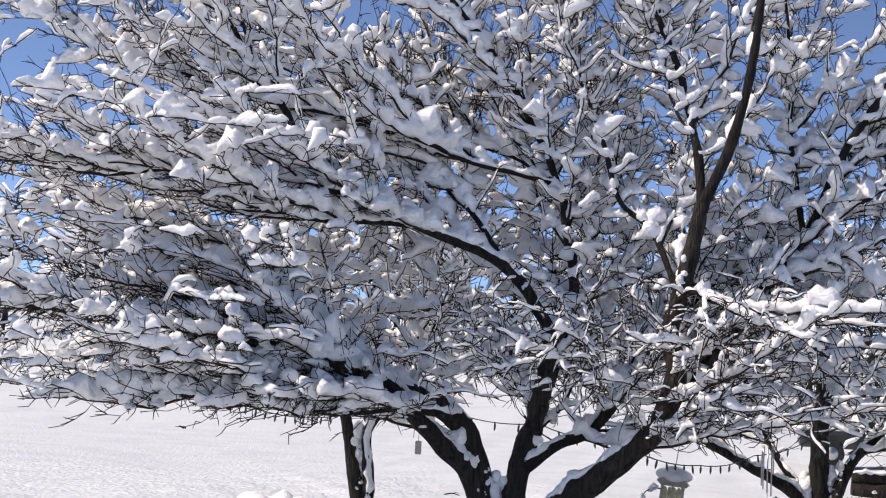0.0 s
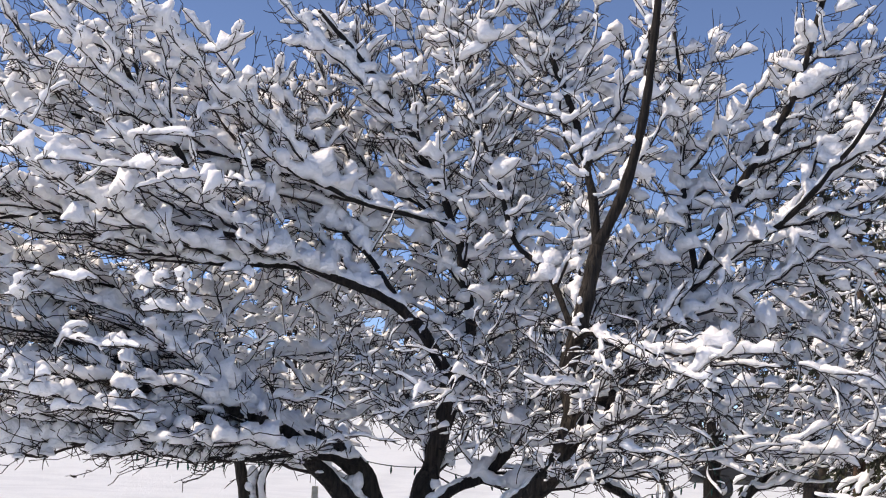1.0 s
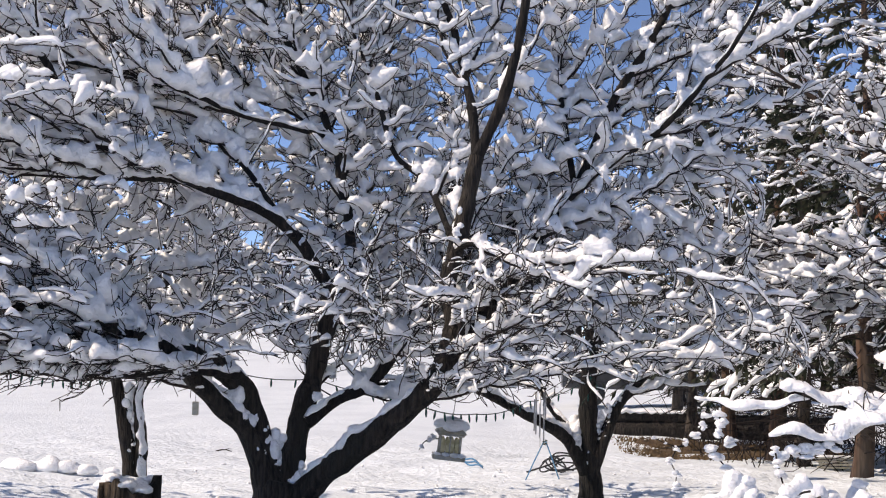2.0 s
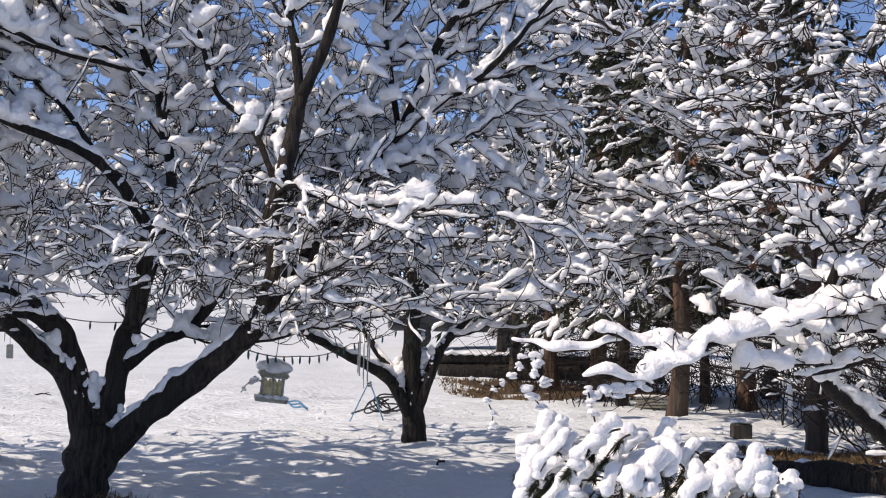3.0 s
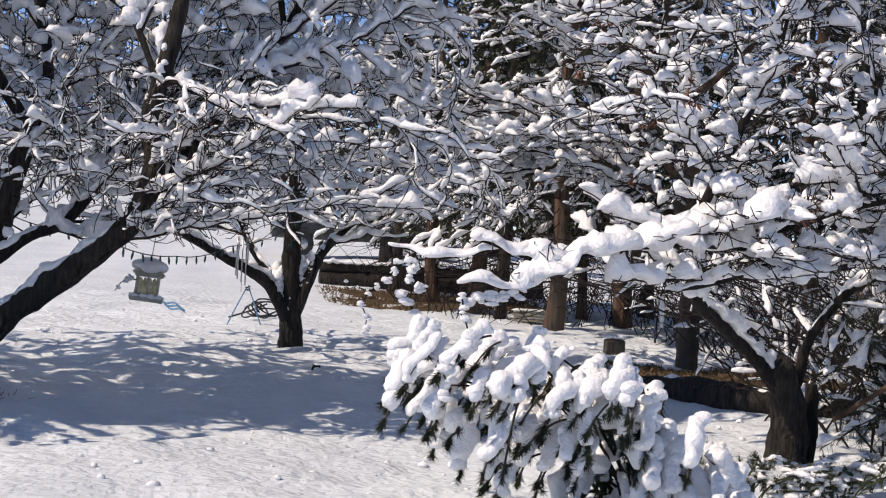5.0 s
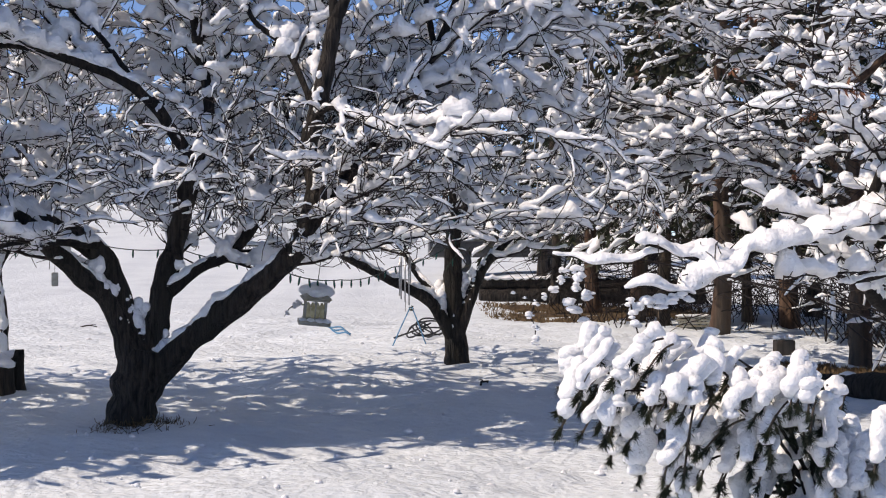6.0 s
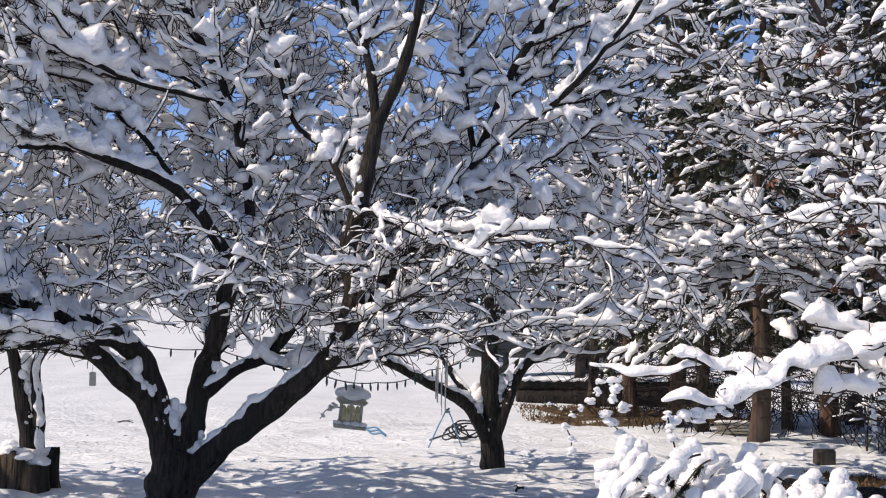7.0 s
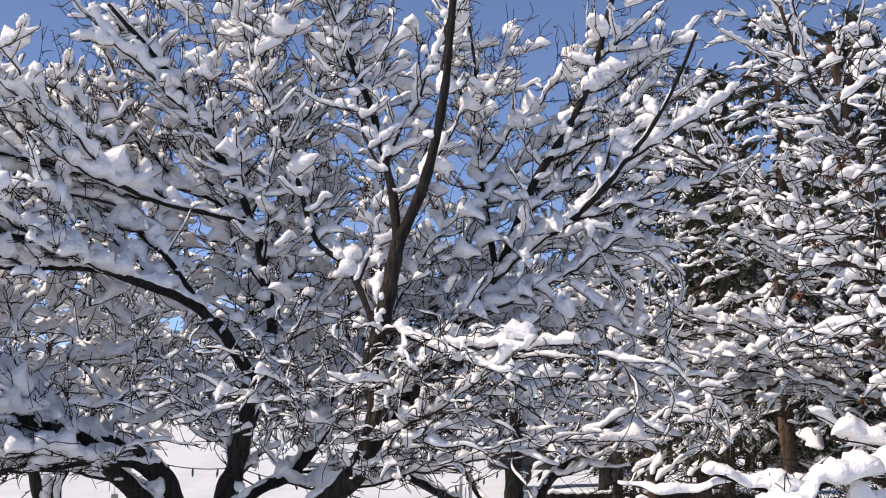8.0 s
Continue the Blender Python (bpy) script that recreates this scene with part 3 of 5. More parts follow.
def crown_targets(rs, n, x0, x1, yc, yd, bottom, top, front=None):
    out = []
    while len(out) < n:
        x, y = rs.uniform(x0, x1), yc + rs.uniform(-yd, yd)
        mid, half = (x0 + x1) / 2, (x1 - x0) / 2
        if ((x - mid) / half) ** 4 + ((y - yc) / yd) ** 2 > 1:
            continue
        lo, hi = bottom(x), top(x)
        z = lo + (hi - lo) * rs.beta(1.05, 1.25)
        edge = 1 - 0.5 * ((y - yc) / yd) ** 2
        if front and y < front(x, z):
            continue
        if z < lo + (hi - lo) * edge:
            out.append((x, y, z))
    return np.array(out)


def apple_front(x, z):
    if x < -3.2:
        return 9.4 if z < 4 else 10.6
    if z < 2.4:
        return 10.9
    return 12.55 if x < 0.1 else 13.2


t_apple = crown_targets(apple.rs, 3600, -8.3, 2.3, 12.3, 3.2, lambda x: 1.55 + 0.35 * math.exp(-((x + 1.9) / 0.9) ** 2), crown_top, apple_front)
apple.grow(t_apple, (-1.8, 12.5, 1.2), crown_top, apple_front, (0.15, 0.125), (1.9, 0.5), flat=lambda x, z: 0.2 if x < -2.6 and z < 4.0 else (0.6 if z < 2.6 else 1.0),
           gap=0.17, thin=lambda x, z: 0.8 if x < -7.0 else 0.38 if x < -3.4 and z > 2.9 else (0.15 if x < -3.4 else 0.0), whips=0.13)
# drooping twigs in front of the forks, and the far side of the crown
skirt = np.stack([apple.rs.uniform(-2.6, 0.5, 620), apple.rs.uniform(10.9, 12.1, 620), 1.45 + 1.35 * apple.rs.beta(1.1, 1.2, 620)], 1)
skirt = skirt[skirt[:, 2] > 1.5 + 0.25 * np.exp(-((skirt[:, 0] + 1.9) / 0.6) ** 2)]
apple.fill(skirt, 0.22, 0.7, 0.35, 0.012, snow=0.55)
back = crown_targets(apple.rs, 2900, -6.2, 2.2, 14.2, 1.7, lambda x: 2.0, crown_top)
back = back[(back[:, 2] < crown_top(back[:, 0]) - 0.5) & ((back[:, 0] < -0.4) | (back[:, 2] < 4.1))]
apple.fill(back[:2150], 0.05, 0.9, 0.6, snow=1.5)
apple.build("large spreading fruit tree with dark wet trunk, loaded with fresh snow", width=0.056, spur=9, spur_size=0.13, step=0.034, sides=6, cover=0.82, tall=1.2,
            vary=lambda p: 0.72 if p[0] > -1.2 and p[1] < 12.2 else (1.22 if p[2] > 3.0 else 1.08), limb_snow=1.3)

# ---------------------------------------------------------------- the smaller tree behind
plum = Tree(23)
plum.limb([(0.70, 18.03, -0.12), (0.68, 18.03, 0.35), (0.66, 18.03, 0.73), (0.65, 18.03, 1.42), (0.68, 18.03, 1.98), (0.72, 18.03, 2.61), (0.8, 18.0, 3.6)], 0.15, 0.04, 0, "trunk", 0.01)
plum.limb([(0.63, 18.0, 0.40), (0.4, 17.9, 0.77), (0.09, 17.7, 0.98), (-0.28, 17.5, 1.16), (-0.8, 17.3, 1.45)], 0.09, 0.04, 0.045)
plum.limb([(0.62, 18.0, 0.60), (0.34, 18.2, 1.0), (0.13, 18.4, 1.28), (-0.05, 18.6, 1.63), (-0.4, 18.8, 2.5)], 0.06, 0.025, 0.045)
plum.limb([(0.71, 18.0, 0.40), (0.85, 18.0, 0.83), (1.03, 18.1, 1.25), (1.39, 18.2, 1.63), (1.79, 18.4, 1.92), (2.6, 18.5, 2.4)], 0.085, 0.03, 0.045)
plum_top = lambda x: 4.6 - 0.25 * (x - 0.7) ** 2
t_plum = crown_targets(plum.rs, 1000, -2.2, 3.6, 18.0, 2.2, lambda x: 1.55, plum_top)
plum.grow(t_plum, (0.7, 18, 1.0), plum_top, lambda x, z: 15.6, (0.15, 0.16), (1.5, 0.5))
plum.build("smaller fruit tree with a forked dark trunk and snowy crown", width=0.038, sides=6, step=0.036, spur=8, spur_size=0.12, cover=0.85)

# ---------------------------------------------------------------- slim double-stemmed tree behind the stump
slim = Tree(31)
slim.limb([(-4.40, 16.0, -0.1), (-4.42, 16.0, 0.34), (-4.5, 16.0, 0.83), (-4.64, 16.0, 1.45), (-4.86, 16.0, 1.82), (-5.4, 16.0, 2.8)], 0.10, 0.04, 0, "trunk", 0.01)
slim.limb([(-4.33, 16.0, -0.1), (-4.31, 16.0, 0.34), (-4.33, 16.0, 0.89), (-4.36, 16.0, 1.26), (-4.24, 16.1, 1.57), (-4.11, 16.2, 1.94), (-3.9, 16.3, 2.8)], 0.08, 0.03, 0.06)
slim_top = lambda x: 4.4 - 0.08 * (x + 5) ** 2
t_slim = crown_targets(slim.rs, 1100, -9.5, -1.5, 16.6, 2.0, lambda x: 1.6, slim_top)
slim.grow(t_slim, (-4.4, 16, 1.0), slim_top, lambda x, z: 14.4, (0.14, 0.19), (2.2, 0.55))
slim_root = slim.build("slim double-stemmed tree plastered with snow, beside an old stump", width=0.065, sides=6, step=0.055, spur=4, spur_size=0.12, cover=0.78)

plaster = Soup()
rs_p = np.random.RandomState(8)
for line, rad, _, _, _ in slim.limbs[1:]:
    snow_on(plaster, line[:26], rad[:26], 0.055, rs_p, 1.4, 0.1, 12, 0.026, 0.6, 3, 0.3, np.array([0.6, -1.2, 0]), 0.35)
part("stem_snow", plaster, SNOW, slim_root, "snow plastered on the stem")

# ---------------------------------------------------------------- gnarled tree with the long snowy limb
gnarl = Tree(47)
gnarl.limb([(4.13, 10.5, -0.12), (4.15, 10.5, 0.12), (4.14, 10.5, 0.40), (4.08, 10.45, 0.62), (4.0, 10.42, 0.76)], 0.19, 0.10, 0, "trunk", 0.02, "bare")
gnarl.limb([(4.10, 10.47, 0.5), (3.9, 10.4, 0.72), (3.55, 10.2, 0.99), (3.2, 9.9, 1.25), (3.1, 9.7, 1.7), (3.3, 9.6, 2.3), (3.6, 9.7, 3.0), (3.8, 9.8, 4.0)], 0.06, 0.016, 0.12)
gnarl.limb([(4.36, 10.62, -0.05), (4.38, 10.6, 0.25), (4.36, 10.6, 0.60)], 0.05, 0.045, 0, "stub", 0.01, "bare")
gnarl.limb([(5.6, 9.6, 2.2), (4.9, 9.4, 2.1), (4.19, 9.2, 1.98), (3.42, 8.9, 1.74), (2.81, 8.9, 1.66), (2.70, 8.9, 1.64)], 0.034, 0.02, 0.05)
gnarl.limb([(3.21, 9.0, 1.60), (2.84, 8.9, 1.61), (2.49, 8.8, 1.58), (2.24, 8.6, 1.55), (2.05, 8.6, 1.49), (1.93, 8.6, 1.42), (1.81, 8.6, 1.34), (1.70, 8.6, 1.29), (1.65, 8.6, 1.27)], 0.022, 0.012, 0.165, "long_limb", 0.01, "bare", sink=0.25)
gnarl.limb([(2.0, 8.66, 1.44), (1.78, 8.7, 1.46), (1.63, 8.7, 1.51), (1.50, 8.7, 1.55), (1.39, 8.7, 1.58)], 0.016, 0.008, 0.125, "long_limb", 0.01, "bare", sink=0.2)
gnarl.limb([(1.70, 8.55, 1.26), (1.54, 8.5, 1.29), (1.41, 8.5, 1.31), (1.30, 8.5, 1.30)], 0.012, 0.006, 0.07, "long_limb", 0.02, "bare", sink=0.2)
gnarl.limb([(1.72, 8.55, 1.24), (1.54, 8.5, 1.23), (1.45, 8.5, 1.21), (1.36, 8.5, 1.19)], 0.010, 0.005, 0.048, "long_limb", 0.02, "bare", sink=0.2)
gnarl.limb([(1.58, 8.75, 1.52), (1.38, 8.8, 1.46), (1.25, 8.8, 1.43), (1.14, 8.85, 1.45), (1.05, 8.9, 1.48), (0.92, 8.9, 1.50)], 0.008, 0.004, 0.065, "long_limb", 0.02, "bare", sink=0.2)
gnarl.limb([(1.05, 8.88, 1.46), (1.07, 8.8, 1.36), (1.06, 8.8, 1.28), (1.12, 8.78, 1.24)], 0.0065, 0.004, 0.045, "long_limb", 0.02, "bare", sink=0.1)
gnarl.limb([(1.06, 8.8, 1.27), (0.99, 8.8, 1.19), (1.03, 8.8, 1.15), (1.10, 8.8, 1.10)], 0.0065, 0.004, 0.045, "long_limb", 0.02, "bare", sink=0.1)
gnarl.limb([(1.0, 8.88, 1.46), (0.93, 8.8, 1.30), (0.85, 8.8, 1.23), (0.77, 8.8, 1.12), (0.81, 8.8, 1.04), (0.80, 8.8, 0.97)], 0.0065, 0.0035, 0.032, "long_limb", 0.03, "bare", sink=0.1)
gnarl.limb([(0.85, 8.8, 1.22), (0.76, 8.75, 1.21), (0.66, 8.7, 1.27)], 0.005, 0.003, 0.014, "long_limb", 0.02, "bare", sink=0.1)
gnarl.limb([(1.32, 8.5, 1.29), (1.33, 8.45, 1.18), (1.36, 8.4, 1.05), (1.38, 8.35, 0.95)], 0.0065, 0.004, 0.035, "long_limb", 0.02, "bare", sink=0.1)
gnarl.limb([(3.6, 9.2, 1.62), (3.26, 9.0, 1.45), (2.94, 8.9, 1.36), (2.65, 8.8, 1.31)], 0.028, 0.012, 0.05)
gnarl.limb([(5.6, 9.8, 1.9), (4.99, 9.6, 1.77), (4.2, 9.3, 1.57), (3.5, 9.0, 1.41)], 0.04, 0.014, 0.07)
gnarl.limb([(4.2, 10.5, 0.6), (4.28, 10.4, 1.02), (4.67, 10.2, 1.65), (4.87, 10.0, 2.37), (4.89, 9.8, 2.97), (4.8, 9.6, 4.4)], 0.042, 0.016, 0.09)
gnarl_top = lambda x: 4.7
t_gnarl = crown_targets(gnarl.rs, 850, 2.0, 7.2, 9.7, 1.7, lambda x: 1.35 if x > 2.75 else 2.35, gnarl_top)
gnarl.grow(t_gnarl, (4.2, 10.2, 1.2), gnarl_top, lambda x, z: 8.1 if x > 2.6 else 8.25, (0.19, 0.15), (1.1, 0.4), 0.10, flat=lambda x, z: 0.35, thin=lambda x, z: 1.0 if x < 2.75 and z < 2.3 else 0.0)
gnarl.build("gnarled old tree with a leaning trunk and heavily snow-laden limbs", width=0.06, spur=16, spur_size=0.16, step=0.034, sides=7, cover=0.58, leaves=50)

# ---------------------------------------------------------------- spreading tree further back
oak = Tree(59)
oak.limb([(5.86, 18.5, -0.1), (5.84, 18.5, 1.2), (5.8, 18.6, 2.6), (5.6, 18.7, 4.0), (5.2, 19.0, 5.5), (4.9, 19.0, 7.0)], 0.14, 0.05, 0, "trunk", 0.02)
oak.limb([(5.8, 18.6, 2.2), (4.91, 17.6, 2.75), (3.6, 17.5, 2.95), (2.67, 17.8, 3.2), (1.5, 17.9, 3.15)], 0.07, 0.02, 0.08)
oak.limb([(5.8, 18.6, 2.0), (4.38, 18.0, 2.55), (3.34, 18.0, 2.28), (2.3, 18.0, 2.05)], 0.06, 0.02, 0.08)
oak.limb([(5.75, 18.65, 3.2), (4.6, 18.4, 4.2), (3.6, 18.2, 4.9), (2.6, 18.3, 5.6)], 0.07, 0.02, 0.08)
oak.limb([(5.55, 18.7, 4.2), (4.8, 18.2, 5.6), (4.2, 18.0, 6.6), (3.9, 18.0, 7.8)], 0.06, 0.02, 0.06)
oak.limb([(5.7, 18.7, 3.4), (6.8, 18.2, 4.6), (7.6, 18.0, 5.6)], 0.06, 0.02, 0.08)
oak_top = lambda x: np.interp(x, [1.4, 2.4, 3.4, 5], [5.0, 6.4, 7.6, 8.2])
t_oak = crown_targets(oak.rs, 2100, 1.4, 9.0, 18.6, 2.4, lambda x: 1.7, oak_top)
oak.grow(t_oak, (5.8, 18.6, 2.2), oak_top, lambda x, z: 15.9, (0.17, 0.22), (2.2, 0.65), 0.10, flat=lambda x, z: 0.5)
oak.build("spreading tree with drooping snow-covered branches at the edge of the grove", bark=BARK_RED, width=0.05, sides=6, step=0.044, spur=8, spur_size=0.14, cover=0.6, leaves=110)

# ---------------------------------------------------------------- grove of evergreens
def evergreen(seed, height, r, clear, reach, label):
    rs = np.random.RandomState(seed)
    root = thing("evergreen_tree", label, "tree", "evergreens of the grove")
    s = Soup()
    lean = rs.normal(size=2) * 0.15
    z = np.linspace(-0.15, height, 22)
    line = np.stack([lean[0] * z / height + 0.05 * np.sin(z * 1.3), lean[1] * z / height + 0.05 * np.cos(z * 1.1), z], 1)
    rad = r * (1 - z / height * 0.9).clip(0.05) * (1 + 0.2 * np.exp(-np.maximum(z, 0) / 0.2))
    s.tube(line, rad, 12)
    s.v[0] = s.v[0] + np.stack([lumps(s.v[0], 9, seed), lumps(s.v[0], 9, seed + 1), 0 * lumps(s.v[0], 3, 2)], 1) * r * 0.14
    part("trunk", s, BARK_RED if seed % 2 else BARK_GREY, root)
    green, white, dead = Soup(), Soup(), Soup()
    for k in range(105):
        h = clear + (height - clear) * (k / 105) ** 1.15
        a = k * 2.4 + rs.uniform(-0.4, 0.4)
        L = reach * (1 - 0.75 * (h - clear) / (height - clear)) * rs.uniform(0.6, 1.15)
        u = np.linspace(0, 1, 8)[:, None]
        out = np.array([math.cos(a), math.sin(a), 0])
        bough = np.array([0, 0, h]) + np.array([lean[0], lean[1], 0]) * h / height + out * u * L + np.array([0, 0, 1.0]) * (0.10 * u - 0.42 * u ** 2) * L
        bough = bough + np.cumsum(rs.normal(size=(8, 3)), 0) * 0.02
        dead.tube(bough, 0.018 - 0.012 * u[:, 0], 4, cap=False)
        needle_spray(green, bough[2:], 0.26, 34, rs, 0.45)
        if rs.rand() < 0.8:
            snow_on(white, bough[2:], 0.01, 0.13 * rs.uniform(0.5, 1.3), rs, 0.75, sides=5, step=0.14, tall=0.8)
    for k in range(70):
        h = rs.uniform(0.35, clear + 0.4)
        a = rs.uniform(0, 6.28)
        u = np.linspace(0, 1, 5)[:, None]
        stick = np.array([0, 0, h]) + np.array([math.cos(a), math.sin(a), rs.uniform(-0.5, 0.2)]) * u * rs.uniform(0.3, 1.6) + np.cumsum(rs.normal(size=(5, 3)), 0) * 0.05
        dead.tube(stick, 0.011 - 0.007 * u[:, 0], 4, cap=False)
    part("bough_wood", dead, TWIG, root, "thin dead lower sticks and bough wood", "stuff")
    part("foliage", green, NEEDLE_DARK, root, "dark green needled sprays", "stuff")
    part("bough_snow", white, SNOW, root, "snow lying on the boughs", "stuff")
    return root


def put_tree(ob, x, y, turn=0, size=1.0):
    c = copy_thing(ob, pose(x, y, ground_at(x, y), 0, 0, turn))
    c.scale = (size, size, size)
    return c


juniper = evergreen(5, 9.0, 0.165, 1.9, 2.3, "tall evergreen with fibrous red-brown trunk and dark snowy boughs")
juniper.location = (5.25, 24.0, ground_at(5.25, 24.0))
cedar = evergreen(6, 8.0, 0.125, 1.7, 2.0, "dark evergreen with grey-brown trunk and snowy boughs")
cedar.location = (3.5, 33.0, ground_at(3.5, 33.0))
for x, y, a, k in ((4.5, 27.6, 40, 1.0), (3.95, 29.8, 200, 0.95), (6.9, 25.6, 130, 1.05), (8.6, 21.5, 300, 1.0), (9.6, 17.0, 80, 1.0)):
    put_tree(juniper, x, y, a, k)
for x, y, a, k in ((4.85, 26.6, 90, 0.9), (6.3, 26.4, 170, 0.8), (7.4, 23.5, 30, 1.0), (7.9, 28, 250, 1.1), (5.6, 31, 10, 1.2), (3.9, 39.5, 60, 1.1), (10.5, 24, 20, 1.2), (8.3, 15.5, 220, 0.9)):
    put_tree(cedar, x, y, a, k)

# ---------------------------------------------------------------- pine shrub loaded with snow
def stem_to(b, e, rs, lift=0.28, n=16):
    c = (b + e) / 2 + np.array([0, 0, lift * np.linalg.norm(e - b)])
    u = np.linspace(0, 1, n)[:, None]
    return (1 - u) ** 2 * b + 2 * u * (1 - u) * c + u ** 2 * e + np.cumsum(rs.normal(size=(n, 3)), 0) * 0.008


def tuft_of(soup, a, v, size, n, rs):
    """A brush of fine needles at a shoot's end."""
    u = rs.rand(n, 1)
    p = a + v * (u - 0.5) * size * 1.2
    d = v * 0.75 + rs.normal(size=(n, 3)) * 0.38
    d /= np.linalg.norm(d, axis=1)[:, None]
    w = np.cross(d, rs.normal(size=(n, 3)))
    w /= np.linalg.norm(w, axis=1)[:, None] + 1e-9
    L = size * rs.uniform(0.6, 1.2, (n, 1))
    vs = np.stack([p - w * 0.0022, p + w * 0.0022, p + d * L], 1).reshape(-1, 3)
    k = np.arange(n)[:, None] * 3
    soup.add(vs, np.hstack([k, k + 1, k + 2, k + 2]))


def snowy_pine(seed, base, label):
    """A pine bent over by mitten-shaped pads of snow, each hiding a drooping shoot with a brush of needles at its end."""
    rs = np.random.RandomState(seed)
    root = thing("pine_shrub", label, "shrub", "snow-laden evergreen shrubs")
    needles, shoots = Soup(), Soup()
    made = 0
    while made < 150:
        q = rs.uniform((0.92, 7.55, 0.08), (2.9, 8.6, 1.16))
        top = np.interp(q[0], [0.92, 1.12, 1.45, 1.75, 2.1, 2.45, 2.65, 2.85], [0.98, 1.06, 1.08, 1.0, 0.92, 0.80, 0.5, 0.35])
        low = np.interp(q[0], [0.92, 1.17, 1.27, 1.55, 1.8, 2.25], [0.88, 0.66, 0.46, 0.34, 0.24, 0.08])
        if not low < q[2] < top or (q[0] > 2.1 and q[2] > 0.5 and rs.rand() < 0.35):
            continue
        made += 1
        stem = stem_to(np.array(base) + rs.normal(size=3) * np.array([0.1, 0.1, 0.0]), q, rs)
        if made % 9 == 0:
            s = Soup()
            s.tube(stem, np.linspace(0.012, 0.005, 16), 6)
            part("stem", s, BARK, root)
        v = stem[-1] - stem[-3]
        v = v / np.linalg.norm(v) * 0.7 + np.array([-0.15, -0.4, -0.55]) + rs.normal(size=3) * np.array([0.35, 0.35, 0.2])
        v /= np.linalg.norm(v)
        L = rs.uniform(0.18, 0.34)
        u = np.linspace(0, 1, 9)[:, None]
        shoot = q - v * L * 0.4 + v * L * u + np.array([0, 0, -0.55]) * L * u ** 2
        shoots.tube(shoot, 0.006, 4, cap=False)
        tip = shoot[-1] - shoot[-3]
        tip /= np.linalg.norm(tip)
        tuft_of(needles, shoot[-1], tip, 0.055, 110, rs)
        for k in range(4):
            side = tip * 0.6 + rs.normal(size=3) * 0.5 - np.array([0, 0, 0.45])
            tuft_of(needles, shoot[rs.randint(3, 9)] - np.array([0, 0, 0.02]), side / np.linalg.norm(side), 0.05, 60, rs)
        if rs.rand() < 0.9:
            pad = Soup()
            z = rs.uniform(0.035, 0.07)
            snow_on(pad, shoot[:8], 0.012, z, rs, 1.6, 0.0, 12, 0.026, 1.0, rs.randint(900), 0.1, np.array([-0.3, -0.35, 0]), 0.6, 0.5)
            for k in range(rs.randint(1, 4)):
                r = z * rs.uniform(0.55, 0.95)
                blob(pad, shoot[rs.randint(1, 8)] + rs.normal(size=3) * z * 0.45 + np.array([0, 0, z * 0.35]), (r * rs.uniform(0.9, 1.3), r * rs.uniform(0.9, 1.3), r * rs.uniform(0.8, 1.15)), rs, 8, 11, rs.randint(900))
            part("snow_pad", pad, SNOW, root, "rounded lump of fresh snow")
    part("shoot_wood", shoots, BARK_GREY, root, "thin drooping shoots", "stuff")
    part("needle_foliage", needles, NEEDLE_DARK, root, "dark green needle brushes under the snow", "stuff")


def low_shrub(seed, x, y, label):
    rs = np.random.RandomState(seed)
    root = thing("evergreen_shrub", label, "shrub", "snow-laden evergreen shrubs")
    needles, white = Soup(), Soup()
    for k in range(16):
        e = np.array([x + rs.uniform(-0.42, 0.42), y + rs.uniform(-0.3, 0.3), rs.uniform(0.1, 0.36)])
        stem = stem_to(np.array([x, y, -0.05]), e, rs, 0.35, 9)
        needles.tube(stem, 0.006, 4, cap=False)
        for j in range(9):
            a = stem[rs.randint(4, 9)] + rs.normal(size=3) * 0.04
            v = rs.normal(size=3) * 0.5 + np.array([0, 0, 0.5])
            v /= np.linalg.norm(v)
            tuft_of(needles, a, v, 0.06, 34, rs)
            if rs.rand() < 0.45:
                way = a + np.array([rs.normal(), rs.normal(), 0.2]) * np.linspace(-0.05, 0.05, 5)[:, None]
                snow_on(white, way, 0.01, rs.uniform(0.012, 0.03), rs, 1.5, sides=7, step=0.02, tall=0.9, wind=LEE, rough=0.8)
    part("needle_foliage", needles, NEEDLE, root, "yellow-green sprigs", "stuff")
    part("shrub_snow", white, SNOW, root, "small clumps of snow", "stuff")


snowy_pine(81, (2.4, 8.4, -0.05), "bushy green pine bent under large rounded lumps of snow")
for k, (x, y) in enumerate(((3.1, 8.45), (3.85, 8.8), (4.4, 8.7), (5.0, 9.2))):
    low_shrub(90 + k, x, y, "low yellow-green evergreen shrub dusted with clumps of snow")


